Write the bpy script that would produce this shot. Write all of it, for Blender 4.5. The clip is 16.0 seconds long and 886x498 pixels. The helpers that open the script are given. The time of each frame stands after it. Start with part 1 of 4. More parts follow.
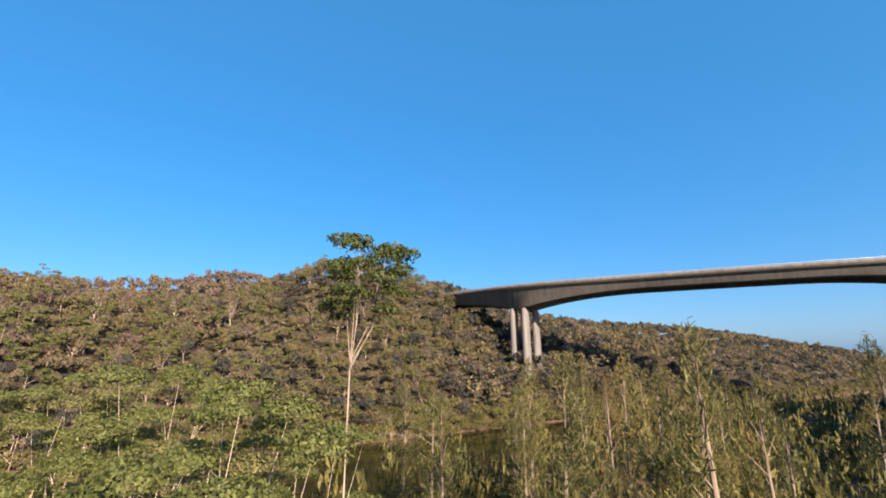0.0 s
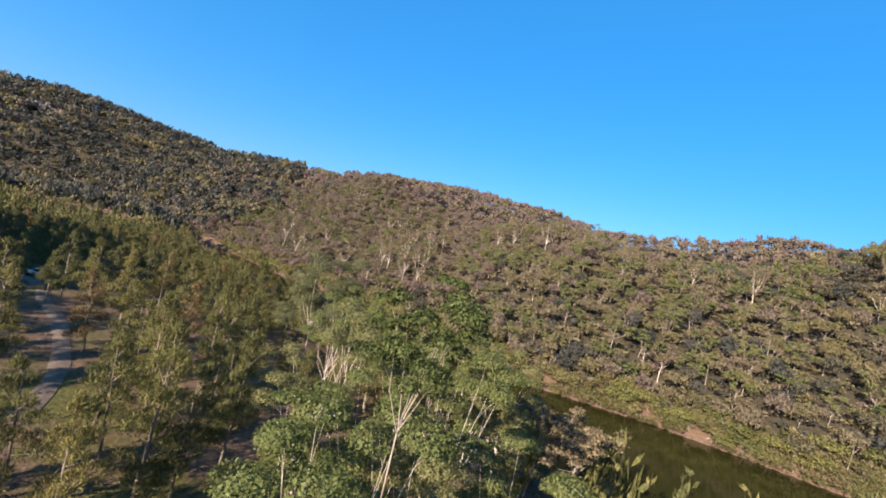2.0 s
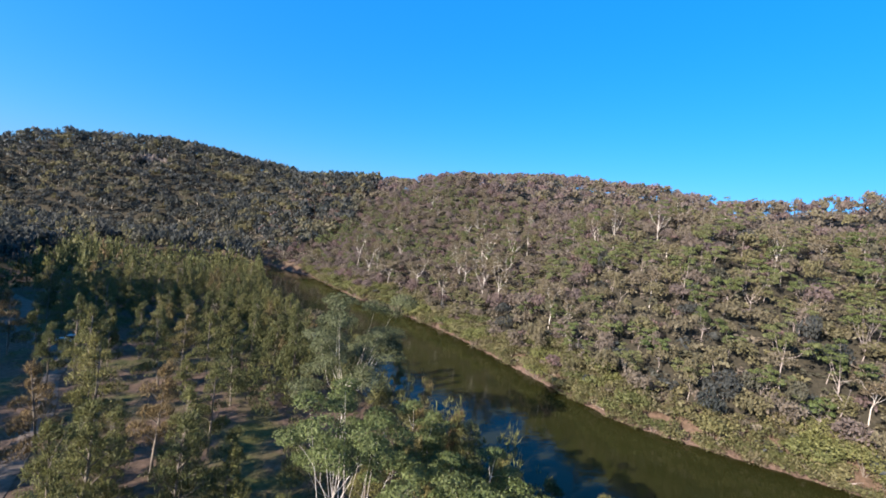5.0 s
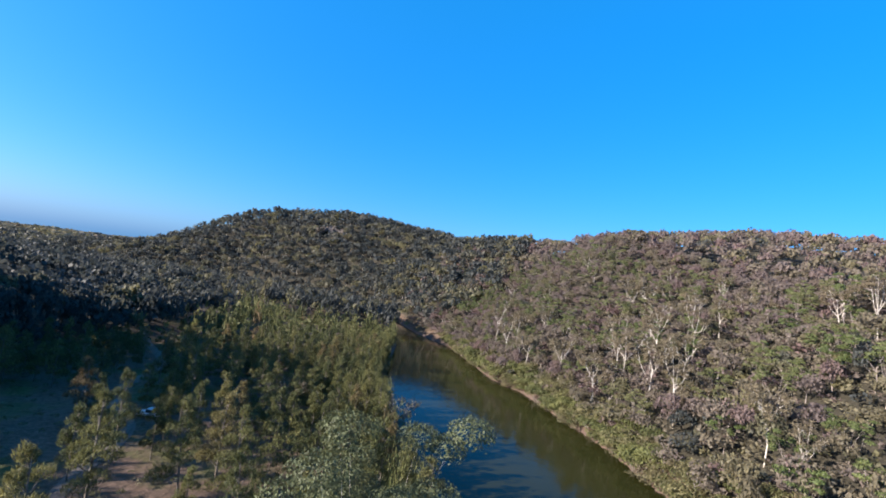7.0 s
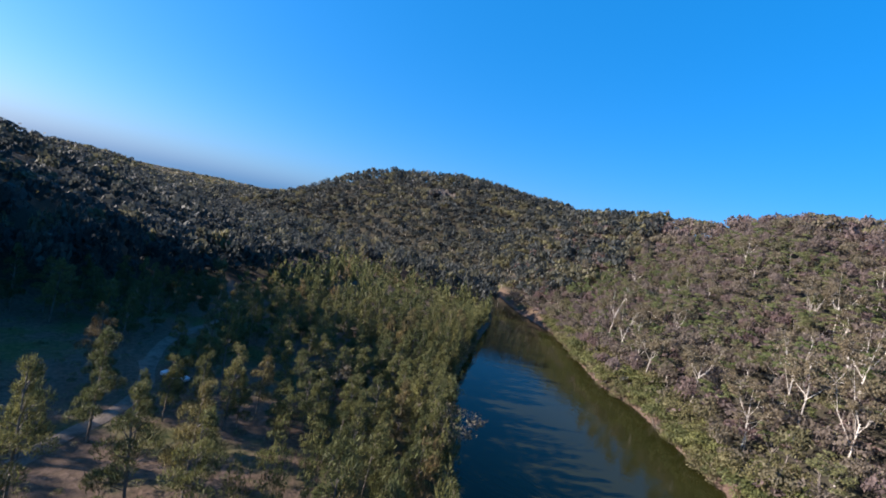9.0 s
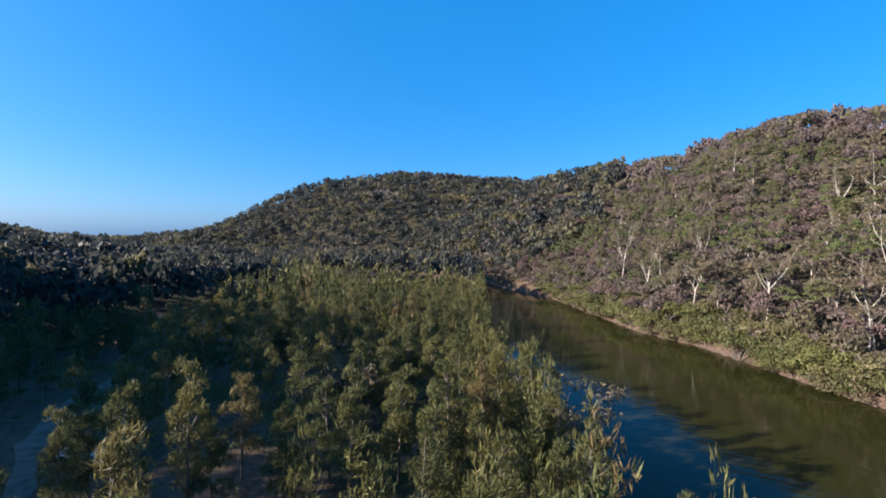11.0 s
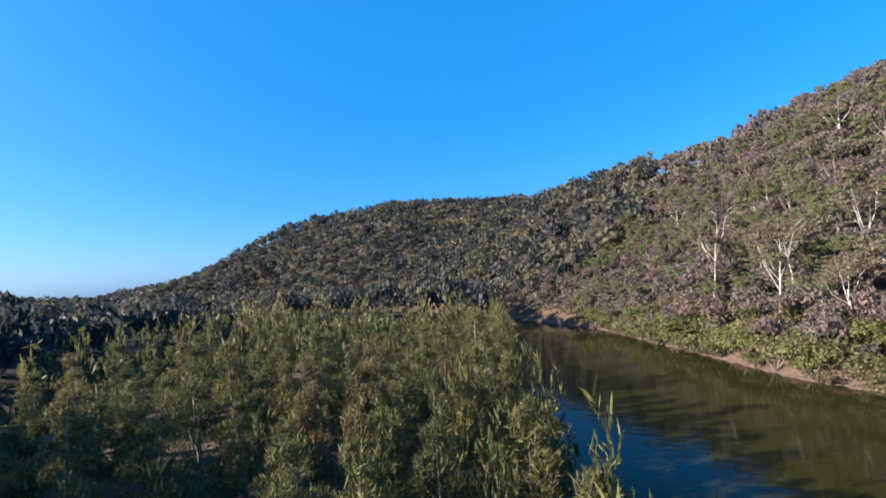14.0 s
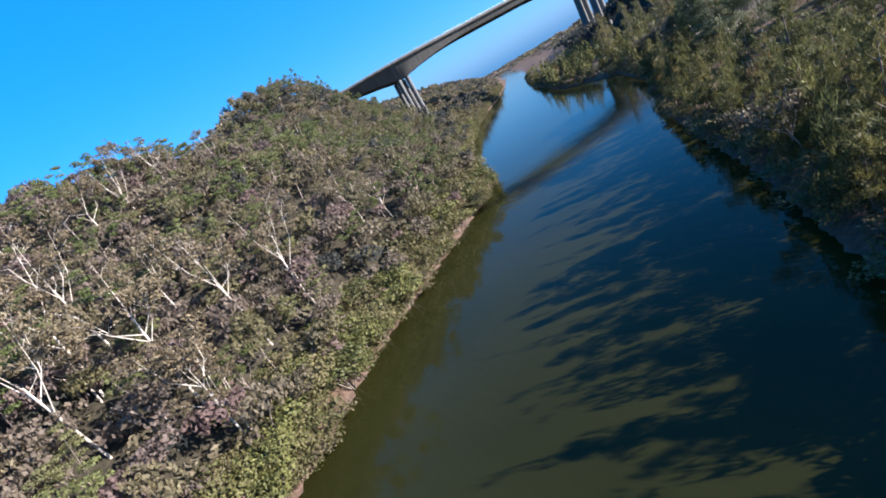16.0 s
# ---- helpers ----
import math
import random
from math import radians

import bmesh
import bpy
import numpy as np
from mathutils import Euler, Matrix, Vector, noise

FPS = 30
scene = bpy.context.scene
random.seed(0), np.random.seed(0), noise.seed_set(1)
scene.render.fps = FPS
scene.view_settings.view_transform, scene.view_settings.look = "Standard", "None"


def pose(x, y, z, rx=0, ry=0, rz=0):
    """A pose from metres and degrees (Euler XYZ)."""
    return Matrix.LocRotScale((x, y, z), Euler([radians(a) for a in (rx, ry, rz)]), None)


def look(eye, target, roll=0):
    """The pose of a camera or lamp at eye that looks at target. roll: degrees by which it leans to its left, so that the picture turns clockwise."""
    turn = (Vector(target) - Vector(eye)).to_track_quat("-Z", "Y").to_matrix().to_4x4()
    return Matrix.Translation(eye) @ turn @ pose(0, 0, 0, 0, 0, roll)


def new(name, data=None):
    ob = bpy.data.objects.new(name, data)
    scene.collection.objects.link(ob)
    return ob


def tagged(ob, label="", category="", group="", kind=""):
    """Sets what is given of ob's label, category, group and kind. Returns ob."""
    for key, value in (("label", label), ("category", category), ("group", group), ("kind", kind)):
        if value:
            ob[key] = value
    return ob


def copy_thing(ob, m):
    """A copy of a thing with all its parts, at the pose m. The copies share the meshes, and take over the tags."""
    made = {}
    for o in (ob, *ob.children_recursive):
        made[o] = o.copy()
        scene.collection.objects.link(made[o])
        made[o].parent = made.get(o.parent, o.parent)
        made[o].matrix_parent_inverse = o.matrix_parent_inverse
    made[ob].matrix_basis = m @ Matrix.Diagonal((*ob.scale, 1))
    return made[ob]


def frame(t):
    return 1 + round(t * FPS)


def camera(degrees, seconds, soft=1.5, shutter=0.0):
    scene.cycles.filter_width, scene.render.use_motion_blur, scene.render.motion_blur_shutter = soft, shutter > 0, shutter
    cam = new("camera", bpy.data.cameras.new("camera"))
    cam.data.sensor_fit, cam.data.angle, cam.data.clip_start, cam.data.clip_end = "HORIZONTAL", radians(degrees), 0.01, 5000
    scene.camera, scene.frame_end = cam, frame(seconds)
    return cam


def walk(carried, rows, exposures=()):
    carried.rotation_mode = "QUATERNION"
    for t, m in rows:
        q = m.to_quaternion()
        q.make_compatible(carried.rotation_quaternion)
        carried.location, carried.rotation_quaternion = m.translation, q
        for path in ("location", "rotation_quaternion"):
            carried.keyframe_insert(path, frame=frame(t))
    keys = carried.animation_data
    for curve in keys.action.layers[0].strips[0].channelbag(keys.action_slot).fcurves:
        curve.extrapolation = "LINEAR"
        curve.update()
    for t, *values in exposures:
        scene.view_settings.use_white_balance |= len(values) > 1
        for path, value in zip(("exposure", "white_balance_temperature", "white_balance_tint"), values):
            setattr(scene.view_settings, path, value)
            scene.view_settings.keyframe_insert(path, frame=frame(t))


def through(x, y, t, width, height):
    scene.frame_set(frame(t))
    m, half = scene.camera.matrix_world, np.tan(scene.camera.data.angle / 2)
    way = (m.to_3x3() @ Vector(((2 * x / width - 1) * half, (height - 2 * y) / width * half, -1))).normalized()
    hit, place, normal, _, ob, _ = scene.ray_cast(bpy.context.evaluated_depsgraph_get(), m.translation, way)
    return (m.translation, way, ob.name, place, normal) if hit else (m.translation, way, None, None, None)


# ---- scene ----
cam = camera(90.4, 16.0, soft=1.8)
# seconds, eye x y z, heading to the left of +y, pitch up, roll (degrees)
PATH = [
    (0, -25.6, -24.2, 24.4, -78.60, 14.60, -0.50),
    (0.15, -24.4, -25.4, 25.0, -65.92, 12.83, 3.41),
    (0.3, -23.3, -26.6, 25.6, -55.55, 11.59, 4.30),
    (0.5, -21.7, -28.3, 26.6, -46.58, 10.90, 9.80),
    (0.7, -20.0, -29.9, 27.6, -38.79, 9.20, 15.20),
    (1, -17.5, -32.0, 29.2, -28.55, 5.66, 22.40),
    (1.5, -14.4, -33.4, 30.4, -18.53, 1.31, 19.40),
    (2, -11.1, -33.3, 31.5, -12.72, 0.37, 13.80),
    (2.5, -8.4, -31.3, 32.1, -8.53, -0.25, 9.30),
    (3, -6.4, -28.4, 33.1, -4.38, -0.88, 7.00),
    (3.2, -5.8, -26.5, 33.3, -3.29, -0.92, 4.90),
    (5.3, -0.9, -1.4, 37.1, -0.57, -2.46, 6.98),
    (5.5, -0.4, 1.7, 36.9, 1.48, -2.06, 5.19),
    (6, 2.0, 9.5, 37.8, 6.80, -0.10, 5.29),
    (6.5, 4.6, 17.0, 38.7, 14.25, 1.81, 8.26),
    (7, 5.3, 25.2, 38.9, 21.27, 3.41, 7.47),
    (7.5, 5.5, 33.3, 39.4, 29.68, 3.28, 7.36),
    (8, 5.4, 39.9, 40.7, 34.14, 0.68, 11.93),
    (8.5, 3.1, 47.0, 41.1, 35.59, -2.03, 13.66),
    (8.7, 1.6, 49.8, 40.8, 35.68, -2.81, 13.21),
    (10.8, -24.0, 66.7, 26.2, 28.63, -1.42, 2.19),
    (11, -25.7, 69.2, 25.4, 28.32, -1.29, 0.39),
    (11.5, -29.6, 76.1, 23.4, 27.26, 0.68, -2.38),
    (12, -33.5, 84.0, 21.7, 26.44, 2.31, -2.04),
    (12.5, -37.3, 92.5, 20.3, 26.90, 3.26, 0.09),
    (13, -41.0, 100.1, 19.6, 27.80, 3.56, 0.96),
    (13.5, -45.0, 107.5, 19.2, 28.69, 3.43, 2.21),
    (14, -49.0, 116.1, 19.5, 28.56, 3.60, -4.03),
    (14.25, -50.9, 121.3, 20.1, 19.75, 4.46, -12.53),
    (14.5, -52.2, 126.4, 20.9, 6.60, 3.48, -22.65),
    (14.75, -51.6, 130.6, 22.0, -6.83, 4.30, -32.69),
    (15, -50.9, 135.2, 22.9, -24.06, 5.40, -39.23),
    (15.25, -52.0, 141.3, 22.9, -47.05, -1.68, -40.21),
    (15.5, -53.5, 148.5, 23.3, -68.95, -7.66, -40.58),
    (15.75, -54.0, 156.9, 25.4, -93.70, -13.60, -37.50),
    (15.9, -54.1, 162.1, 26.7, -108.90, -15.60, -33.00),
    (16, -54.2, 165.6, 27.4, -118.50, -16.40, -30.50),
]


def aim(x, y, z, yaw, pitch, roll):
    a, b = radians(yaw), radians(pitch)
    ahead = Vector((-math.sin(a) * math.cos(b), math.cos(a) * math.cos(b), math.sin(b)))
    eye = Vector((x, y, z))
    return look(eye, eye + ahead, roll)


EXPOSURES = [(0, 1.66, 8100, 24), (1.5, 1.72, 7450, 22), (3, 1.7, 6950, 17), (5.3, 1.69, 6100, 17), (6.7, 1.72, 6050, 16), (8.5, 1.48, 6050, 18), (11, 1.53, 6250, 16), (13.5, 1.62, 6300, 17), (15, 1.8, 5900, 16), (16, 1.82, 5900, 17)]
walk(cam, [(row[0], aim(*row[1:])) for row in PATH], EXPOSURES)

# ---- world and sun ----
SUN_AZ, SUN_EL = radians(228), radians(22)
world = bpy.data.worlds.new("world")
scene.world = world
world.use_nodes = True
wn, wl = world.node_tree.nodes, world.node_tree.links
sky = wn.new("ShaderNodeTexSky")
sky.sky_type, sky.sun_disc = "NISHITA", False
sky.sun_elevation, sky.sun_rotation = SUN_EL, SUN_AZ
sky.air_density, sky.dust_density, sky.ozone_density = 1.0, 1.7, 6.0
wn["Background"].inputs["Strength"].default_value = 0.08
tint = wn.new("ShaderNodeHueSaturation")
tint.inputs["Saturation"].default_value = 1.27
wl.new(sky.outputs["Color"], tint.inputs["Color"])
clear = wn.new("ShaderNodeMix")
clear.data_type = "RGBA"
clear.inputs[0].default_value = 0.38
clear.inputs[7].default_value = (0.2, 2.1, 4.9, 1)
wl.new(tint.outputs["Color"], clear.inputs[6])
wl.new(clear.outputs[2], wn["Background"].inputs["Color"])
sun = new("sun", bpy.data.lights.new("sun", "SUN"))
sun.data.energy, sun.data.angle, sun.data.color = 5.0, radians(0.5), (1.0, 0.89, 0.72)
toward = Vector((math.sin(SUN_AZ) * math.cos(SUN_EL), math.cos(SUN_AZ) * math.cos(SUN_EL), math.sin(SUN_EL)))
sun.matrix_world = look(toward * 500, (0, 0, 0))

# ---- materials ----


def material(name, rough=0.9):
    m = bpy.data.materials.new(name)
    m.use_nodes = True
    b = m.node_tree.nodes["Principled BSDF"]
    b.inputs["Roughness"].default_value = rough
    b.inputs["Specular IOR Level"].default_value = 0.2
    return m, m.node_tree.nodes, m.node_tree.links, b


def ramp(nodes, stops):
    r = nodes.new("ShaderNodeValToRGB")
    e = r.color_ramp.elements
    while len(e) < len(stops):
        e.new(0.5)
    for el, (p, c) in zip(e, stops):
        el.position, el.color = p, (*c, 1)
    return r


def noise_node(nodes, links, scale, detail=4.0, rough=0.55, at=None):
    n = nodes.new("ShaderNodeTexNoise")
    n.inputs["Scale"].default_value, n.inputs["Detail"].default_value = scale, detail
    n.inputs["Roughness"].default_value = rough
    if at is not None:
        links.new(at, n.inputs["Vector"])
    return n


def mix_node(nodes, links, fac, a, b, blend="MIX"):
    m = nodes.new("ShaderNodeMix")
    m.data_type, m.blend_type = "RGBA", blend
    for k, v in ((0, fac), (6, a), (7, b)):
        if isinstance(v, (int, float)):
            m.inputs[k].default_value = v
        elif isinstance(v, tuple):
            m.inputs[k].default_value = (*v, 1)
        else:
            links.new(v, m.inputs[k])
    return m.outputs[2]


def leaf_material(name, stops, tree_from="object", through=0.25, grain_size=3.2, vary=0.35):
    """Foliage: a tone for the tree, a finer one for each spray, and light through the leaves."""
    m, n, l, b = material(name, 0.6)
    geo = n.new("ShaderNodeNewGeometry")
    if tree_from == "object":
        per_tree = n.new("ShaderNodeObjectInfo").outputs["Random"]
    else:
        at = n.new("ShaderNodeAttribute")
        at.attribute_name = "tone"
        per_tree = at.outputs["Fac"]
    r = ramp(n, stops)
    l.new(per_tree, r.inputs["Fac"])
    spray = ramp(n, [(0.0, (1 - vary,) * 3), (0.7, (1.0, 1.0, 1.0)), (1.0, (1 + vary, 1 + 0.93 * vary, 1 + 0.75 * vary))])
    l.new(geo.outputs["Random Per Island"], spray.inputs["Fac"])
    col = mix_node(n, l, 1.0, r.outputs["Color"], spray.outputs["Color"], "MULTIPLY")
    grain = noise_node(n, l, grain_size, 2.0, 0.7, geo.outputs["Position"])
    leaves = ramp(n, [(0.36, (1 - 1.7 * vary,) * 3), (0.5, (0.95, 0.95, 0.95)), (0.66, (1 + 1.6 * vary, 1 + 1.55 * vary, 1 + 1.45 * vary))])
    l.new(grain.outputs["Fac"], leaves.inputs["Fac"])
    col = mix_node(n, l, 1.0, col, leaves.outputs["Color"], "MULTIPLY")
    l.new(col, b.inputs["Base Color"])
    b.inputs["Specular IOR Level"].default_value = 0.25
    tr = n.new("ShaderNodeBsdfTranslucent")
    l.new(col, tr.inputs["Color"])
    mx = n.new("ShaderNodeMixShader")
    mx.inputs["Fac"].default_value = through
    l.new(b.outputs["BSDF"], mx.inputs[1])
    l.new(tr.outputs["BSDF"], mx.inputs[2])
    l.new(mx.outputs["Shader"], n["Material Output"].inputs["Surface"])
    return m


def bark_material(name, light, dark, scale):
    m, n, l, b = material(name, 0.85)
    tc = n.new("ShaderNodeTexCoord")
    mp = n.new("ShaderNodeMapping")
    mp.inputs["Scale"].default_value = (1, 1, 0.25)
    l.new(tc.outputs["Object"], mp.inputs["Vector"])
    a = noise_node(n, l, scale, 5, 0.6, mp.outputs["Vector"])
    r = ramp(n, [(0.35, dark), (0.55, light), (0.8, tuple(min(1, v * 1.15) for v in light))])
    l.new(a.outputs["Fac"], r.inputs["Fac"])
    l.new(r.outputs["Color"], b.inputs["Base Color"])
    bump = n.new("ShaderNodeBump")
    bump.inputs["Strength"].default_value, bump.inputs["Distance"].default_value = 0.4, 0.05
    l.new(a.outputs["Fac"], bump.inputs["Height"])
    l.new(bump.outputs["Normal"], b.inputs["Normal"])
    return m


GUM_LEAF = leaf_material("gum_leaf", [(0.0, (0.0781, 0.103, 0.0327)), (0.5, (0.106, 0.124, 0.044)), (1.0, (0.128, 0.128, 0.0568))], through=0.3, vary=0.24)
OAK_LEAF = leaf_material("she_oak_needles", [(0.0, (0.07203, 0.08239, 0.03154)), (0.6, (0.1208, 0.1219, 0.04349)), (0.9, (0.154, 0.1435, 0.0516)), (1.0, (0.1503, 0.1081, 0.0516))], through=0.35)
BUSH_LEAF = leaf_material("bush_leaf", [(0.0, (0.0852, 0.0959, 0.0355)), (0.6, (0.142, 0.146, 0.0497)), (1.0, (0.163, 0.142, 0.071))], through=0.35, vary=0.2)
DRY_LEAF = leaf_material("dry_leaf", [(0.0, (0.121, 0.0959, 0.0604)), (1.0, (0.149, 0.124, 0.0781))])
# Two lowest stops: leaf tones with hillside shade mixed in.
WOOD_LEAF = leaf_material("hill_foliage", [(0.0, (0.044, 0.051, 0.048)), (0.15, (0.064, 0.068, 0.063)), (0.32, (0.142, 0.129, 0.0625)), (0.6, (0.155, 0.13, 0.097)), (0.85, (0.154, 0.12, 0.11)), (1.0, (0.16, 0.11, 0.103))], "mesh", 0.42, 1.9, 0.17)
WHITE_BARK = bark_material("white_gum_bark", (0.51, 0.468, 0.416), (0.272, 0.234, 0.204), 1.2)
DEAD_BARK = bark_material("dead_grey_wood", (0.289, 0.246, 0.221), (0.136, 0.111, 0.102), 2.0)
GREY_BARK = bark_material("grey_bark", (0.17, 0.145, 0.119), (0.0765, 0.0638, 0.051), 3.0)


def ground_material():
    m, n, l, b = material("forest_floor", 0.95)
    geo = n.new("ShaderNodeNewGeometry")
    pos = geo.outputs["Position"]
    big = noise_node(n, l, 0.06, 4, 0.6, pos)
    small = noise_node(n, l, 1.3, 6, 0.65, pos)
    soil = ramp(n, [(0.3, (0.04832, 0.03408, 0.02272)), (0.5, (0.0968, 0.06536, 0.04544)), (0.75, (0.1536, 0.1048, 0.07672))])
    l.new(small.outputs["Fac"], soil.inputs["Fac"])
    grass = ramp(n, [(0.3, (0.03408, 0.03976, 0.01136)), (0.55, (0.07384, 0.07384, 0.02272)), (0.8, (0.1192, 0.1024, 0.04544))])
    l.new(small.outputs["Fac"], grass.inputs["Fac"])
    cover = ramp(n, [(0.5, (0, 0, 0)), (0.62, (1, 1, 1))])
    l.new(big.outputs["Fac"], cover.inputs["Fac"])
    sep = n.new("ShaderNodeSeparateXYZ")
    l.new(pos, sep.inputs[0])
    low = n.new("ShaderNodeMapRange")
    low.inputs["From Min"].default_value, low.inputs["From Max"].default_value = 6.0, 3.5
    l.new(sep.outputs["Z"], low.inputs["Value"])
    both = n.new("ShaderNodeMath")
    both.operation = "MULTIPLY"
    l.new(cover.outputs["Color"], both.inputs[0])
    l.new(low.outputs["Result"], both.inputs[1])
    flat_side = n.new("ShaderNodeVectorMath")
    flat_side.operation = "DOT_PRODUCT"
    flat_side.inputs[1].default_value = (0.83, 0.55, 0)
    l.new(pos, flat_side.inputs[0])
    near_flat = n.new("ShaderNodeMapRange")
    near_flat.inputs["From Min"].default_value, near_flat.inputs["From Max"].default_value = 78, 66
    l.new(flat_side.outputs["Value"], near_flat.inputs["Value"])
    grassy = n.new("ShaderNodeMath")
    grassy.operation = "MULTIPLY"
    l.new(both.outputs[0], grassy.inputs[0])
    l.new(near_flat.outputs["Result"], grassy.inputs[1])
    litter = ramp(n, [(0.3, (0.0177, 0.0163, 0.0114)), (0.55, (0.0355, 0.0312, 0.0213)), (0.8, (0.071, 0.0568, 0.0405))])
    l.new(small.outputs["Fac"], litter.inputs["Fac"])
    floor = mix_node(n, l, low.outputs["Result"], litter.outputs["Color"], soil.outputs["Color"])
    col = mix_node(n, l, grassy.outputs[0], floor, grass.outputs["Color"])
    bank = n.new("ShaderNodeMapRange")
    bank.inputs["From Min"].default_value, bank.inputs["From Max"].default_value = 1.15, 0.8
    l.new(sep.outputs["Z"], bank.inputs["Value"])
    mud = ramp(n, [(0.3, (0.0568, 0.0391, 0.0298)), (0.7, (0.149, 0.101, 0.0781))])
    l.new(small.outputs["Fac"], mud.inputs["Fac"])
    col = mix_node(n, l, bank.outputs["Result"], col, mud.outputs["Color"])
    l.new(col, b.inputs["Base Color"])
    bump = n.new("ShaderNodeBump")
    bump.inputs["Strength"].default_value, bump.inputs["Distance"].default_value = 0.8, 0.3
    l.new(small.outputs["Fac"], bump.inputs["Height"])
    l.new(bump.outputs["Normal"], b.inputs["Normal"])
    return m


def water_material():
    m, n, l, b = material("river_water", 0.06)
    geo = n.new("ShaderNodeNewGeometry")
    mp = n.new("ShaderNodeMapping")
    mp.inputs["Rotation"].default_value = (0, 0, radians(-35))
    mp.inputs["Scale"].default_value = (0.25, 1, 1)
    l.new(geo.outputs["Position"], mp.inputs["Vector"])
    cloud = noise_node(n, l, 0.03, 3, 0.5, geo.outputs["Position"])
    r = ramp(n, [(0.3, (0.0145, 0.0158, 0.0042)), (0.7, (0.021, 0.0215, 0.0058))])
    l.new(cloud.outputs["Fac"], r.inputs["Fac"])
    l.new(r.outputs["Color"], b.inputs["Base Color"])
    b.inputs["Specular IOR Level"].default_value = 0.22
    b.inputs["IOR"].default_value = 1.33
    w = noise_node(n, l, 0.9, 3, 0.5, mp.outputs["Vector"])
    bump = n.new("ShaderNodeBump")
    bump.inputs["Strength"].default_value, bump.inputs["Distance"].default_value = 0.26, 0.1
    l.new(w.outputs["Fac"], bump.inputs["Height"])
    l.new(bump.outputs["Normal"], b.inputs["Normal"])
    return m


def concrete_material():
    m, n, l, b = material("weathered_concrete", 0.85)
    tc = n.new("ShaderNodeTexCoord")
    mp = n.new("ShaderNodeMapping")
    mp.inputs["Scale"].default_value = (1, 1, 0.15)
    l.new(tc.outputs["Object"], mp.inputs["Vector"])
    a = noise_node(n, l, 0.5, 6, 0.6, mp.outputs["Vector"])
    r = ramp(n, [(0.3, (0.096, 0.09744, 0.0981)), (0.6, (0.1544, 0.1562, 0.1566)), (0.8, (0.1776, 0.1781, 0.1782))])
    l.new(a.outputs["Fac"], r.inputs["Fac"])
    l.new(r.outputs["Color"], b.inputs["Base Color"])
    return m


GROUND, WATER, CONCRETE = ground_material(), water_material(), concrete_material()

# ---- the lie of the land ----
RIGHT = np.array([(-2500, 430), (-520, 345), (-400, 385), (-260, 388), (-190, 366), (-140, 325), (-106, 286), (-72, 257), (-49, 223), (-35, 202), (-21, 191), (-12, 179), (-2, 165),
                  (5, 156), (11, 147), (20, 130), (29, 113), (37, 99), (43, 89), (53, 82), (65, 75), (79, 67), (93, 55), (112, 37), (138, 11), (165, -16), (192, -44), (228, -86), (292, -166), (390, -275), (480, -365), (600, -480), (1100, -940)], float)
LEFT = np.array([(-2500, 385), (-520, 298), (-400, 343), (-250, 338), (-174, 320), (-128, 294), (-95, 234), (-79, 196), (-67, 168), (-60, 153), (-55, 143), (-48, 134), (-41, 124), (-34, 114),
                 (-27, 104), (-18, 93), (-8, 80), (3, 66), (13, 49), (28, 24), (60, -12), (113, -40), (200, -120), (300, -225), (358, -300), (485, -438), (980, -940)], float)
TOE = np.array([(900, -940), (480, -520), (330, -345), (225, -210), (130, -115), (60, -85), (0, -82), (-60, -66), (-104, -10), (-122, 50), (-132, 100), (-145, 145),
                (-185, 215), (-280, 275), (-420, 290), (-520, 294), (-2500, 378)], float)


def span(px, py, line):
    """The distance of points from a line of several stretches."""
    best = np.full(px.shape, 1e9)
    for (ax, ay), (bx, by) in zip(line[:-1], line[1:]):
        dx, dy = bx - ax, by - ay
        s = np.clip(((px - ax) * dx + (py - ay) * dy) / (dx * dx + dy * dy), 0, 1)
        best = np.minimum(best, np.hypot(px - ax - s * dx, py - ay - s * dy))
    return best


def within(px, py, ring):
    odd = np.zeros(px.shape, bool)
    for (ax, ay), (bx, by) in zip(ring, np.roll(ring, -1, axis=0)):
        if ay == by:
            continue
        odd ^= ((ay > py) != (by > py)) & (px < (bx - ax) * (py - ay) / (by - ay) + ax)
    return odd


RIVER = np.concatenate([RIGHT, LEFT[::-1]])
WEST = np.concatenate([TOE, [(-4000, 378), (-4000, -4000), (900, -4000)]])
EAST = np.concatenate([RIGHT, [(4000, -940), (4000, 4000), (-4000, 4000), (-4000, 430)]])


def fuzz(x, y, seed):
    """Smooth noise between -1 and 1 with a wavelength of 1."""
    def lattice(i, j):
        v = np.sin(i * 127.1 + j * 311.7 + seed * 74.7) * 43758.5453
        return (v - np.floor(v)) * 2 - 1
    i, j = np.floor(x), np.floor(y)
    u, v = x - i, y - j
    u, v = u * u * (3 - 2 * u), v * v * (3 - 2 * v)
    return (lattice(i, j) * (1 - u) + lattice(i + 1, j) * u) * (1 - v) + (lattice(i, j + 1) * (1 - u) + lattice(i + 1, j + 1) * u) * v


def bump_at(x, y, cx, cy, wide, deep=None, turn=0.0):
    deep = deep or wide
    c, s = math.cos(radians(turn)), math.sin(radians(turn))
    u, v = (x - cx) * c + (y - cy) * s, (y - cy) * c - (x - cx) * s
    return np.exp(-((u / wide) ** 2) - (v / deep) ** 2)


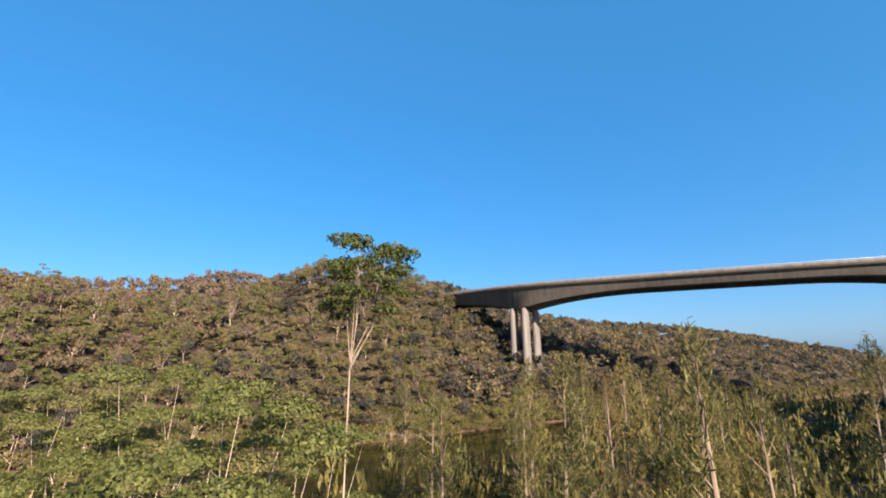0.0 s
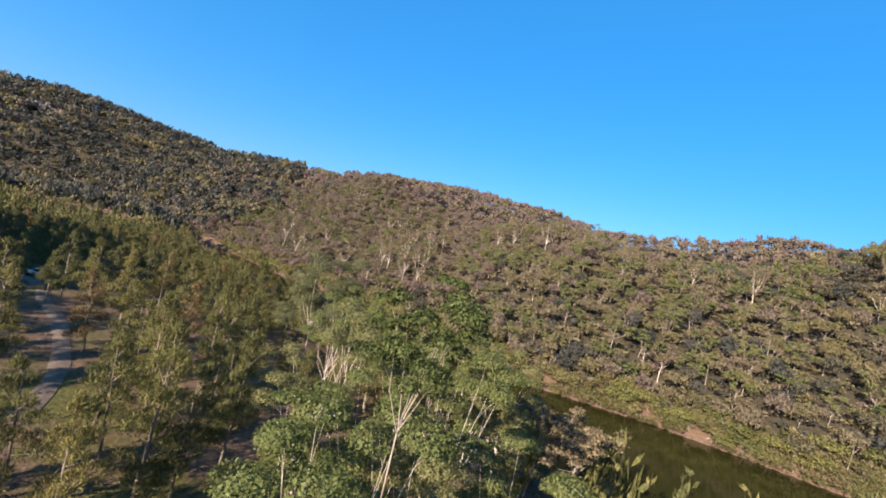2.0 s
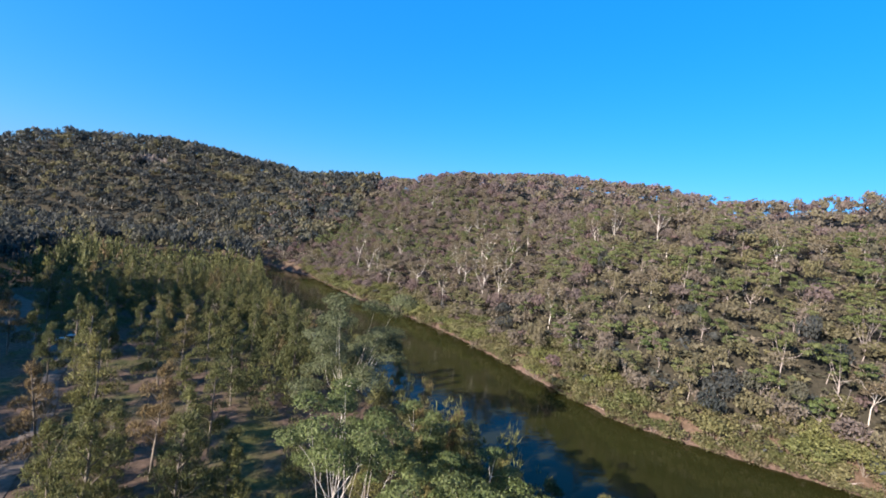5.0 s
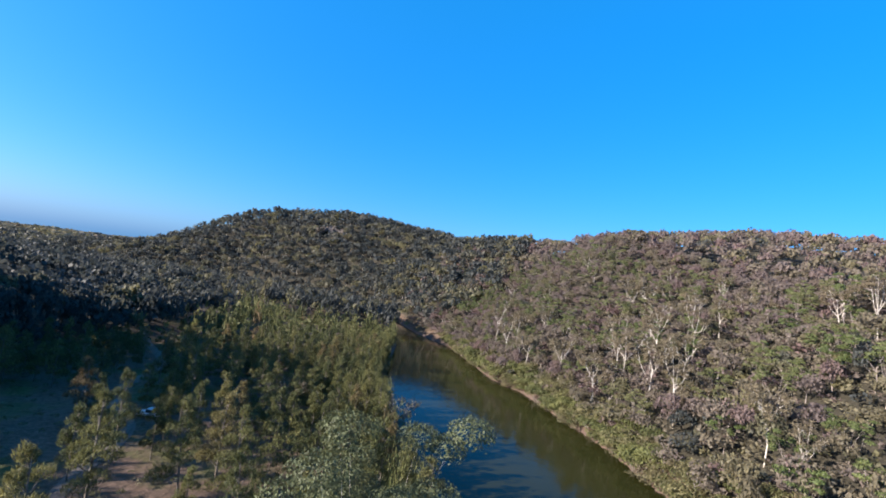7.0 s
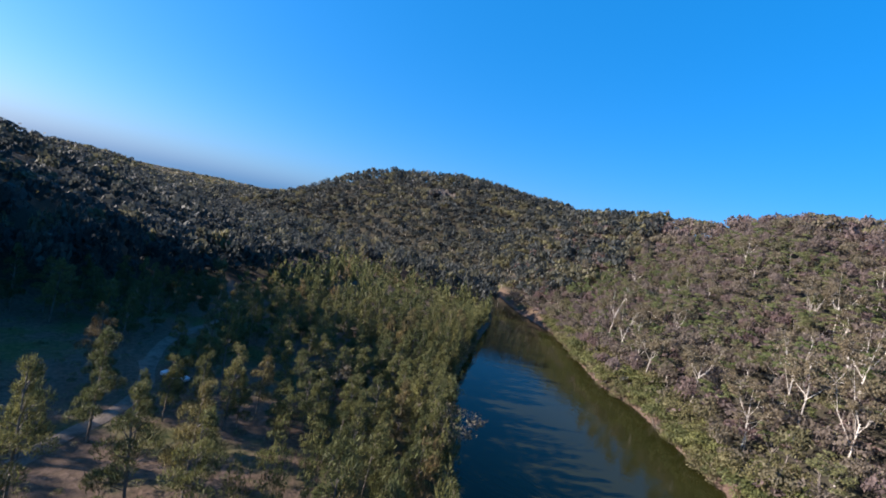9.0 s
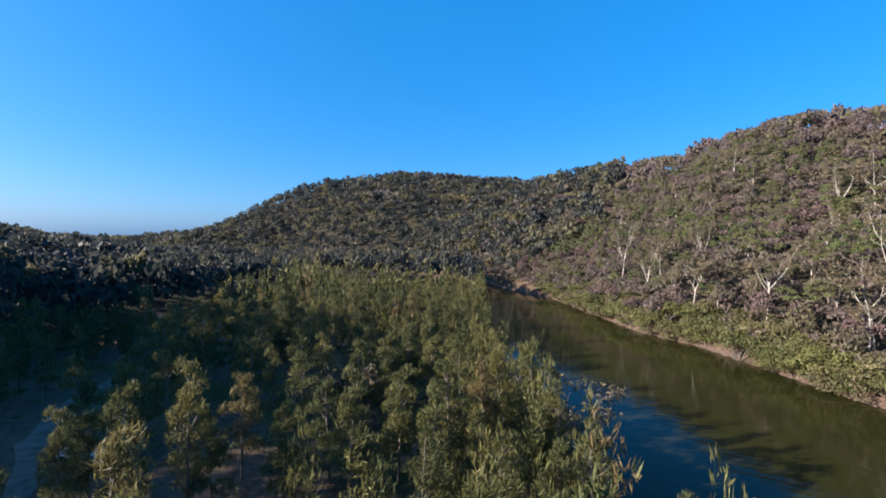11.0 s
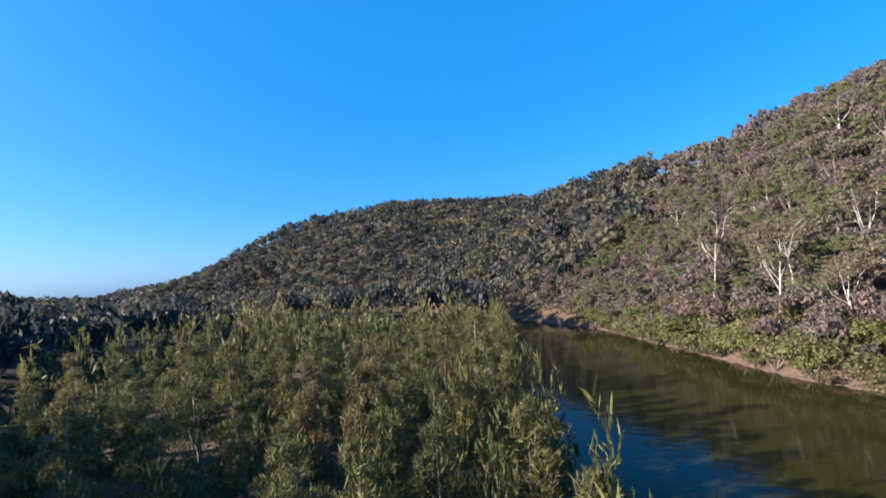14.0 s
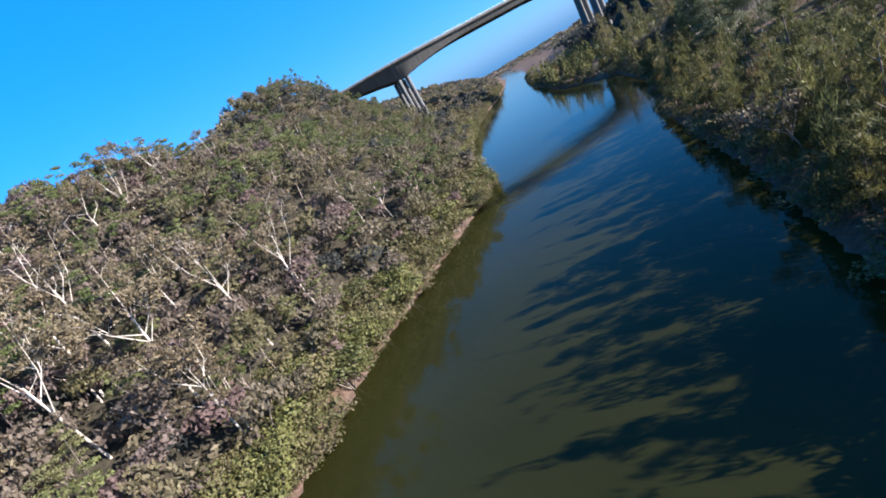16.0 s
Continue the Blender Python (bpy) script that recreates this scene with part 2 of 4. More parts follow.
# hilltops and hollows: height, centre x y, width, depth
EAST_TOPS = [(33.2, 95, 425, 150, 110), (0.9, 40, 300, 75, 75), (-4.0, -70, 450, 100, 100), (27.4, 312, 215, 95, 75),
             (-17.9, 150, 130, 55, 55), (4.3, 226, 100, 48, 48), (-12.6, 250, 330, 60, 60), (6.5, 215, 235, 60, 60),
             (29.4, 385, 60, 70, 70), (49.8, -340, 530, 165, 150), (20.9, -455, 450, 60, 60), (-13.0, -640, 430, 140, 90), 
             (-3.1, 140, 210, 55, 55), (2.4, 60, 240, 50, 50), (21.7, -10, 300, 60, 60),
             (24.3, -100, 400, 70, 70), (-4.5, 190, 160, 50, 50), (7.6, 330, 130, 80, 80), (17.6, 90, 160, 45, 45),
             (12.2, 160, 300, 70, 70), (1.9, 20, 370, 70, 70), (3.8, 480, -60, 110, 110), (11.1, -180, 450, 70, 70),
             (28.0, 158, 100, 50, 46), (33.0, 192, 62, 40, 38), (30.0, 224, 22, 36, 34), (8.0, 130, 135, 30, 30),
             (-4.9, 140, 60, 25, 25), (6.1, 105, 105, 28, 28)]
# Rises at x -142 to -175 are unseen, added to shade the flat.
WEST_TOPS = [(17.5, -165, 38, 42, 48), (9.0, -175, 36, 34, 34), (-4.0, -190, 88, 35, 40), (9.0, -142, -16, 38, 38), (15.2, -250, 10, 90, 90), (25.4, -330, -40, 120, 120), (10.4, -185, 15, 45, 60), (-5.3, -200, 82, 40, 60),
             (25.0, 100, -135, 50, 45), (10.0, -630, 190, 140, 160), (10.0, -650, 250, 110, 90), (2.3, -180, 140, 45, 45),
             (-5.4, -240, 190, 60, 60), (-2.7, -330, 220, 80, 60), (-2.0, -450, 180, 110, 90), (2.2, -420, 60, 120, 120)]


def land(x, y):
    """The ground's height."""
    x, y = np.asarray(x, float), np.asarray(y, float)
    to_right, to_left, to_toe = span(x, y, RIGHT), span(x, y, LEFT), span(x, y, TOE)
    river, west, east = within(x, y, RIVER), within(x, y, WEST), within(x, y, EAST)
    far = np.hypot(x, y)
    gully = fuzz(x / 70, y / 70, 3) + 0.5 * fuzz(x / 30, y / 30, 4)
    # eastern hillside with its summits, spur and saddle
    tops = sum(k[0] * bump_at(x, y, *k[1:]) for k in EAST_TOPS) + -0.0962 * np.clip(far - 600, 0, 900)
    rise = 57.5 * (1 - np.exp(-to_right / 85)) + tops * np.clip(to_right / 110, 0, 1)
    rise = np.maximum(rise + gully * 4 * np.clip(to_right / 60, 0, 1), 14 * np.clip(to_right / 200, 0, 1))
    h_east = 1.3 * np.clip(to_right / 1.5, 0, 1) + rise * np.clip(to_right / 12, 0, 1) ** 0.5
    # western flat and the slope behind it
    flat = 1.7 * np.clip(to_left / 2.2, 0, 1) + 0.8 * np.clip(to_left / 25, 0, 1) + 0.35 * gully * np.clip(to_left / 20, 0, 1)
    tops = sum(k[0] * bump_at(x, y, *k[1:]) for k in WEST_TOPS) * np.clip(to_toe / 30, 0, 1)
    slope = 14.4 * (1 - np.exp(-to_toe / 50)) + tops + -0.0106 * np.clip(far - 480, 0, 600) + gully * 3 * np.clip(to_toe / 50, 0, 1)
    h_west = flat + np.where(west, slope, 0.0)
    return np.where(river, -0.25 - 1.6 * np.clip(np.minimum(to_right, to_left) / 8, 0, 1), np.where(east, h_east, h_west))


def sheet(name, xs, ys, height, mat):
    gx, gy = np.meshgrid(xs, ys)
    co = np.stack([gx.ravel(), gy.ravel(), height(gx.ravel(), gy.ravel())], 1)
    a = (np.arange(len(ys) - 1)[:, None] * len(xs) + np.arange(len(xs) - 1)).ravel()
    quads = np.stack([a, a + 1, a + 1 + len(xs), a + len(xs)], 1)
    ob = new(name, mesh_of(name, co, quads, mat))
    ob.data.polygons.foreach_set("use_smooth", np.ones(len(quads), bool))
    return ob


def mesh_of(name, co, polys, mat, tone=None):
    """A mesh of polygons that all have the same number of corners."""
    me = bpy.data.meshes.new(name)
    k = polys.shape[1]
    me.vertices.add(len(co))
    me.vertices.foreach_set("co", np.asarray(co, np.float32).ravel())
    me.loops.add(polys.size)
    me.loops.foreach_set("vertex_index", polys.astype(np.int32).ravel())
    me.polygons.add(len(polys))
    me.polygons.foreach_set("loop_start", np.arange(0, polys.size, k, dtype=np.int32))
    me.polygons.foreach_set("loop_total", np.full(len(polys), k, np.int32))
    me.update(calc_edges=True)
    me.materials.append(mat)
    if tone is not None:
        me.attributes.new("tone", "FLOAT", "FACE").data.foreach_set("value", tone.astype(np.float32))
    return me


def spread(lo, hi, fine_lo, fine_hi, step, grow):
    mid = list(np.arange(fine_lo, fine_hi + step, step))
    up, s = [], step
    while (up[-1] if up else mid[-1]) < hi:
        s *= grow
        up.append((up[-1] if up else mid[-1]) + s)
    down, s = [], step
    while (down[-1] if down else mid[0]) > lo:
        s *= grow
        down.append((down[-1] if down else mid[0]) - s)
    return np.array(down[::-1] + mid + up)


ground = sheet("ground", spread(-3500, 3500, -240, 300, 2.2, 1.08), spread(-3500, 3500, -140, 340, 2.2, 1.08), land, GROUND)
tagged(ground, "forest floor of brown soil and dry grass rising from a river flat to wooded hills", "ground", kind="structure")
water = sheet("water", np.array([-900.0, 1250.0]), np.array([-1100.0, 700.0]), lambda x, y: x * 0, WATER)
tagged(water, "murky green river reflecting a clear blue sky", "river", kind="structure")

# ---- trees ----
rng = np.random.default_rng(7)


def cards(centers, outs, long, wide, droop=None, loose=0.55):
    """Leaf sprays: one kite-shaped quad at each centre, its face turned roughly outwards; with droop, plumes that sweep upwards and out."""
    n = len(centers)
    face = outs + rng.normal(size=(n, 3)) * loose
    face /= np.linalg.norm(face, axis=1, keepdims=True)
    axis = rng.normal(size=(n, 3))
    if droop is not None:
        axis = axis * 0.45 + outs * (0.55, 0.55, 0.2) + (0, 0, 0.7 - droop)
    axis -= face * (axis * face).sum(1, keepdims=True) * (1.0 if droop is None else 0.5)
    axis /= np.linalg.norm(axis, axis=1, keepdims=True)
    side = np.cross(axis, face)
    side /= np.linalg.norm(side, axis=1, keepdims=True) + 1e-6
    s = rng.uniform(0.6, 1.3, (n, 1))
    a, b = axis * long * s, side * wide * s
    co = np.stack([centers - a * 0.5, centers + b * 0.5 - a * 0.05, centers + a * 0.5, centers - b * 0.5 + a * 0.1], 1)
    return co.reshape(-1, 3), np.arange(4 * n).reshape(-1, 4)


def puffs(blobs, count, skin=0.45):
    """Points near the skin of several ellipsoids (x, y, z, rx, ry, rz), and their outward directions."""
    b = np.array(blobs, float)
    share = b[:, 3] * b[:, 4] + b[:, 4] * b[:, 5]
    pick = rng.choice(len(b), count, p=share / share.sum())
    d = rng.normal(size=(count, 3))
    d[:, 2] = np.where(d[:, 2] < -0.3, -d[:, 2] * 0.5, d[:, 2])
    d /= np.linalg.norm(d, axis=1, keepdims=True)
    r = rng.uniform(skin, 1.05, (count, 1)) ** 0.6
    return b[pick, :3] + d * b[pick, 3:] * r, d


def limb(points, radii, sides=6):
    """A tapered, bent branch."""
    pts = [Vector(p) for p in points]
    co, polys = [], []
    for k, (p, r) in enumerate(zip(pts, radii)):
        t = (pts[min(k + 1, len(pts) - 1)] - pts[max(k - 1, 0)]).normalized()
        u = t.orthogonal().normalized()
        v = t.cross(u)
        for s in range(sides):
            a = 2 * math.pi * s / sides
            co.append(tuple(p + (u * math.cos(a) + v * math.sin(a)) * r))
    for k in range(len(pts) - 1):
        for s in range(sides):
            i, j = k * sides + s, k * sides + (s + 1) % sides
            polys.append((i, j, j + sides, i + sides))
    return np.array(co), np.array(polys)


def joined(parts):
    co, polys, base = [], [], 0
    for c, p in parts:
        co.append(c)
        polys.append(p + base)
        base += len(c)
    return np.concatenate(co), np.concatenate(polys)


def skeleton_of(rnd, height, thick, fork, spreads, limbs, twigs, fine=0, reach=(0.62, 0.97)):
    """Trunk and limbs of a gum; returns the mesh parts and the limbs' ends."""
    parts, ends = [], []
    tilt = 0.08 if reach[0] < 0.9 else 0.02
    lean = Vector((rnd.uniform(-tilt, tilt), rnd.uniform(-tilt, tilt), 1))
    top = lean * height * fork
    mid = lean * height * fork * 0.5 + Vector((rnd.uniform(-0.4, 0.4), rnd.uniform(-0.4, 0.4), 0))
    parts.append(limb([(0, 0, -1.0), mid, top], [thick, thick * 0.8, thick * 0.6], 7))
    turn = rnd.uniform(0, 6.28)
    for k in range(limbs):
        a = turn + 6.283 * k / limbs + rnd.uniform(-0.6, 0.6)
        out = spreads * rnd.uniform(0.3, 1.0)
        start = lean * height * fork * (rnd.uniform(0.6, 1.0) if reach[0] < 0.9 else rnd.uniform(0.98, 1.0))
        end = Vector((math.cos(a) * out, math.sin(a) * out, height * rnd.uniform(*reach)))
        knee = start.lerp(end, 0.45) + Vector((math.cos(a), math.sin(a), 0)) * out * 0.15 + Vector((rnd.uniform(-0.4, 0.4), rnd.uniform(-0.4, 0.4), -height * 0.02))
        parts.append(limb([start, knee, end], [thick * 0.42, thick * 0.27, thick * 0.07], 5))
        ends.append(end)
        for _ in range(twigs):
            b = a + rnd.uniform(-1.4, 1.4)
            s = knee.lerp(end, rnd.uniform(0.0, 0.8))
            e = s + Vector((math.cos(b), math.sin(b), rnd.uniform(0.1, 1.3))) * (out * rnd.uniform(0.25, 0.5) + 0.4)
            parts.append(limb([s, s.lerp(e, 0.5) + Vector((0, 0, 0.25)), e], [thick * 0.15, thick * 0.1, thick * 0.03], 4))
            ends.append(e)
            for _ in range(fine):
                c = b + rnd.uniform(-1.5, 1.5)
                q = s.lerp(e, rnd.uniform(0.3, 0.9))
                g = q + Vector((math.cos(c), math.sin(c), rnd.uniform(0.0, 1.2))) * rnd.uniform(0.7, 1.5)
                parts.append(limb([q, g], [thick * 0.06 + 0.01, 0.012], 3))
                ends.append(g)
    return parts, ends


def tree(name, label, category, trunk, trunk_mat, crown, crown_mat):
    root = new(name)
    tagged(root, label, category)
    t = new("trunk", mesh_of("trunk", *trunk, trunk_mat))
    t.parent = root
    t.data.polygons.foreach_set("use_smooth", np.ones(len(t.data.polygons), bool))
    if crown is not None:
        c = new("crown", mesh_of("crown", *crown, crown_mat))
        c.parent = root
    return root


def gum(seed, height, wide, count, size=0.85, name="gum_tree", label="tall eucalyptus with a pale trunk and clumped grey-green crown", limbs=7, low=0.4, reach=(0.62, 0.97), stout=1.0, puff=1.0, bark=None, leaf=None, twigs=3):
    rnd = random.Random(seed)
    parts, ends = skeleton_of(rnd, height, (height * 0.012 + 0.05) * stout, rnd.uniform(low, low + 0.12), wide, limbs, twigs, 0, reach)
    blobs = [(e.x, e.y, e.z, *(puff * wide * rnd.uniform(0.16, 0.3) for _ in range(2)), puff * wide * rnd.uniform(0.1, 0.18)) for e in ends]
    at, out = puffs(blobs, count)
    return tree(name, label, "tree", joined(parts), bark or WHITE_BARK, cards(at, out, size, size * 0.55, None, 0.5), leaf or GUM_LEAF)


def bare_gum(seed, height, wide, count, stout=1.0, bark=None):
    rnd = random.Random(seed)
    parts, ends = skeleton_of(rnd, height, (height * 0.011 + 0.05) * stout, rnd.uniform(0.45, 0.62), wide, 5, 4, 3)
    blobs = [(e.x, e.y, e.z, 0.9, 0.9, 0.6) for e in ends]
    at, out = puffs(blobs, count)
    return tree("white_gum", "white-barked gum with bare spreading limbs and thin brownish leaves", "tree", joined(parts), bark or WHITE_BARK, cards(at, out, 0.5, 0.2), DRY_LEAF)


def she_oak(seed, height, wide, count, label="olive she-oak with feathery drooping needles on the river flat"):
    rnd = random.Random(seed)
    lean = Vector((rnd.uniform(-0.05, 0.05), rnd.uniform(-0.05, 0.05), 1))
    parts = [limb([(0, 0, -0.6), lean * height * 0.5, lean * height * 0.96], [height * 0.013, height * 0.009, 0.03], 6)]
    blobs = []
    for k in range(16):
        f = 0.2 + 0.75 * k / 15
        a = rnd.uniform(0, 6.283)
        reach = wide * (1.05 - f) ** 0.6 * rnd.uniform(0.55, 1.0)
        start = lean * height * f * 0.93
        end = start + Vector((math.cos(a) * reach, math.sin(a) * reach, height * rnd.uniform(0.05, 0.14)))
        parts.append(limb([start, start.lerp(end, 0.5), end], [0.07, 0.05, 0.02], 4))
        c = start.lerp(end, 0.75)
        blobs.append((c.x, c.y, c.z, reach * 0.42 + 0.35, reach * 0.42 + 0.35, height * 0.085))
    tip = lean * height * 0.93
    blobs.append((tip.x, tip.y, tip.z, 0.55, 0.55, height * 0.08))
    at, out = puffs(blobs, count)
    return tree("she_oak", label, "tree", joined(parts), GREY_BARK, cards(at, out, 0.72, 0.075, 0.0, 0.9), OAK_LEAF)


def bush(seed, height, wide, count):
    rnd = random.Random(seed)
    parts, blobs = [], []
    for k in range(6):
        a = 6.283 * k / 6 + rnd.uniform(-0.4, 0.4)
        e = Vector((math.cos(a) * wide * 0.5, math.sin(a) * wide * 0.5, height * rnd.uniform(0.45, 0.75)))
        parts.append(limb([(0, 0, -0.4), e * 0.5, e], [0.09, 0.06, 0.02], 4))
        blobs.append((e.x, e.y, e.z, wide * 0.45, wide * 0.45, height * 0.28))
    at, out = puffs(blobs, count)
    return tree("river_bush", "rounded yellow-green bush overhanging the river bank", "bush", joined(parts), GREY_BARK, cards(at, out, 0.42, 0.22), BUSH_LEAF)


def along(line, s):
    """A point and direction at a share s of a line's length."""
    d = np.hypot(*np.diff(line, axis=0).T)
    c = np.concatenate([[0], np.cumsum(d)])
    k = min(np.searchsorted(c, s * c[-1], side="right") - 1, len(d) - 1)
    f = (s * c[-1] - c[k]) / d[k]
    return line[k] + (line[k + 1] - line[k]) * f, (line[k + 1] - line[k]) / d[k]


def plant(protos, spots, group, scales=(0.8, 1.2)):
    for p in protos:
        tagged(p, group=group)
    first = set()
    for n, (x, y) in enumerate(spots):
        k = int(rng.integers(len(protos)))
        s = rng.uniform(*scales)
        m = pose(x, y, float(land(np.array([x]), np.array([y]))[0]), rng.uniform(-3, 3), rng.uniform(-3, 3), rng.uniform(0, 360))
        if k not in first:
            first.add(k)
            protos[k].matrix_basis = m @ Matrix.Scale(s, 4)
        else:
            copy_thing(protos[k], m).scale = (s, s, s)


def scatter(count, box, keep, gap):
    """Random places in a box that keep() admits, no two nearer than the gap."""
    out, cells = [], {}
    x0, y0, x1, y1 = box
    tries = rng.uniform((x0, y0), (x1, y1), (count * 12, 2))
    ok = keep(tries[:, 0], tries[:, 1])
    for x, y in tries[ok]:
        i, j = int(x // gap), int(y // gap)
        if any((x - a) ** 2 + (y - b) ** 2 < gap * gap for u in (-1, 0, 1) for v in (-1, 0, 1) for a, b in cells.get((i + u, j + v), ())):
            continue
        cells.setdefault((i, j), []).append((x, y))
        out.append((x, y))
        if len(out) >= count:
            break
    return out


# ---- bridge ----
DECK = np.array([(330, 150), (285, 95), (250, 40), (216, -20), (203, -80), (193, -140), (186, -205), (178, -260), (165, -330)], float)


def part(name, co, polys, mat, parent, label=""):
    ob = new(name, mesh_of(name, np.array(co, float), np.array(polys), mat))
    ob.parent = parent
    if label:
        tagged(ob, label)
    return ob


def sweep(stations, closed=True):
    """Quads between rings of points, with both ends capped by fans of quads."""
    k = len(stations[0])
    co = np.array([p for ring in stations for p in ring])
    polys = [(a * k + s, a * k + (s + 1) % k, (a + 1) * k + (s + 1) % k, (a + 1) * k + s) for a in range(len(stations) - 1) for s in range(k if closed else k - 1)]
    return co, np.array(polys)


def smooth_line(line, step):
    """A curve through the points, cut into even steps."""
    pts = [Vector((*p, 0)) for p in line]
    out = []
    for k in range(len(pts) - 1):
        p0, p1, p2, p3 = pts[max(k - 1, 0)], pts[k], pts[k + 1], pts[min(k + 2, len(pts) - 1)]
        n = max(2, int((p2 - p1).length / step))
        for i in range(n):
            t = i / n
            out.append(0.5 * (2 * p1 + (p2 - p0) * t + (2 * p0 - 5 * p1 + 4 * p2 - p3) * t * t + (3 * p1 - p0 - 3 * p2 + p3) * t ** 3))
    out.append(pts[-1])
    return np.array([(p.x, p.y) for p in out])


ROAD_Z = 63.0
PIERS = [np.array((216.0, -20.0)), np.array((186.0, -205.0))]


def bridge(line):
    """Two haunched box girders side by side on blade piers."""
    root = new("road_bridge")
    root.location = (*PIERS[0], float(land(*[np.array([v]) for v in PIERS[0]])[0]))
    tagged(root, "high twin concrete box-girder road bridge on tall blade piers", "bridge")
    off = np.array(root.location)
    path = smooth_line(line, 6.0)
    t = np.gradient(path, axis=0)
    t /= np.linalg.norm(t, axis=1, keepdims=True)
    nrm = np.stack([-t[:, 1], t[:, 0]], 1)
    depth = []
    for p in path:
        d = min(np.hypot(*(p - q)) for q in PIERS)
        depth.append(4.7 + 6.6 * max(0.0, 1 - d / 62.0) ** 2)
    for side in (-7.2, 7.2):
        rings, rails, curbs = [], [], []
        for p, n, d in zip(path, nrm, depth):
            c = p + n * side
            ring = [(6.2, 0), (6.2, -0.35), (3.4, -0.75), (3.1, -d), (-3.1, -d), (-3.4, -0.75), (-6.2, -0.35), (-6.2, 0)]
            rings.append([(*(c + n * u), ROAD_Z + w) for u, w in ring])
            e = c + n * math.copysign(6.0, side)
            curbs.append([(*(e + n * u), ROAD_Z + w) for u, w in ((0.2, -0.05), (0.2, 0.85), (-0.2, 0.85), (-0.2, -0.05))])
            rails.append([(*(e + n * u), ROAD_Z + w) for u, w in ((0.06, 1.25), (0.06, 1.37), (-0.06, 1.37), (-0.06, 1.25))])
        girder = part("box_girder", *sweep([np.array(r) - off for r in rings]), CONCRETE, root)
        part("parapet", *sweep([np.array(r) - off for r in curbs]), CONCRETE, girder)
        part("handrail", *sweep([np.array(r) - off for r in rails]), STEEL, girder, "thin galvanised handrail")
        for pier in PIERS:
            k = int(np.argmin(np.hypot(*(path - pier).T)))
            for shift in (-3.2, 3.2):
                c = path[k] + nrm[k] * side + t[k] * shift
                foot = float(land(np.array([c[0]]), np.array([c[1]]))[0]) - 3
                rings = []
                for z, wide, thick in ((foot, 3.5, 1.15), (ROAD_Z - 30, 3.2, 1.0), (ROAD_Z - depth[k] + 0.2, 3.1, 0.95)):
                    ch = 0.3
                    ring = [(wide - ch, thick), (wide, thick - ch), (wide, ch - thick), (wide - ch, -thick), (ch - wide, -thick), (-wide, ch - thick), (-wide, thick - ch), (ch - wide, thick)]
                    rings.append([(*(c + nrm[k] * u + t[k] * v), z) for u, v in ring])
                part("pier_blade", *sweep([np.array(r) - off for r in rings]), CONCRETE, root, "tall rectangular concrete pier blade")
    return root


STEEL, _n, _l, _b = material("galvanised_steel", 0.45)
_b.inputs["Base Color"].default_value, _b.inputs["Metallic"].default_value = (0.5, 0.5, 0.5, 1), 0.8
bridge(DECK)

# ---- roads on the flat ----
ROADS = [np.array([(-150, 138), (-128, 128), (-114, 119), (-106, 108), (-99, 98), (-89, 91), (-78, 86)], float),
         np.array([(-40, 22), (-44, 36), (-50, 48), (-58, 61), (-66, 71), (-71, 79), (-78, 86), (-89, 90)], float)]
FOOTWAY = np.array([(-44, 97), (-47, 106), (-51, 114), (-54, 119)], float)


def dirt_material():
    m, n, l, b = material("pale_dirt", 0.95)
    pos = n.new("ShaderNodeNewGeometry").outputs["Position"]
    a = noise_node(n, l, 0.8, 6, 0.7, pos)
    r = ramp(n, [(0.3, (0.06375, 0.048, 0.03675)), (0.5, (0.1275, 0.1013, 0.081)), (0.75, (0.18, 0.15, 0.1237))])
    l.new(a.outputs["Fac"], r.inputs["Fac"])
    l.new(r.outputs["Color"], b.inputs["Base Color"])
    return m


DIRT = dirt_material()


def strip(name, line, wide, label):
    path = smooth_line(line, 2.0)
    t = np.gradient(path, axis=0)
    t /= np.linalg.norm(t, axis=1, keepdims=True)
    nrm = np.stack([-t[:, 1], t[:, 0]], 1)
    rows = []
    for u in np.linspace(-1, 1, 5):
        edge = path + nrm * (u * wide / 2 * (1 + 0.15 * fuzz(path[:, :1] / 5, path[:, 1:] / 5, 9)))
        z = land(edge[:, 0], edge[:, 1]) + 0.22 - 0.16 * abs(u) ** 3 - (0.06 if abs(abs(u) - 0.5) < 0.1 else 0)
        rows.append(np.column_stack([edge, z]))
    co, polys = sweep([np.array(r) for r in zip(*rows)], closed=False)
    ob = new(name, mesh_of(name, co, polys, DIRT))
    return tagged(ob, label, "road", kind="structure")


strip("dirt_road", ROADS[0], 2.5, "pale dirt track curving across the river flat")
strip("dirt_road", ROADS[1], 2.4, "pale dirt track with two worn wheel ruts")
strip("footpath", FOOTWAY, 1.2, "narrow bare earth path under the she-oaks")


def clear_of_roads(x, y, gap=4.0):
    return (span(x, y, ROADS[0]) > gap) & (span(x, y, ROADS[1]) > gap) & (span(x, y, FOOTWAY) > gap * 0.7)


def on_flat(x, y):
    return ~within(x, y, RIVER) & ~within(x, y, WEST) & ~within(x, y, EAST)


GLADES = [(-54, 107, 5), (-43, 62, 9), (-50, 88, 9), (-40, 88, 6), (-59, 136, 6), (-70, 95, 7), (-92, 96, 9), (-75, 62, 14), (-100, 70, 16), (-25, 43, 6), (11, -18, 7), (-4, -2, 10)]


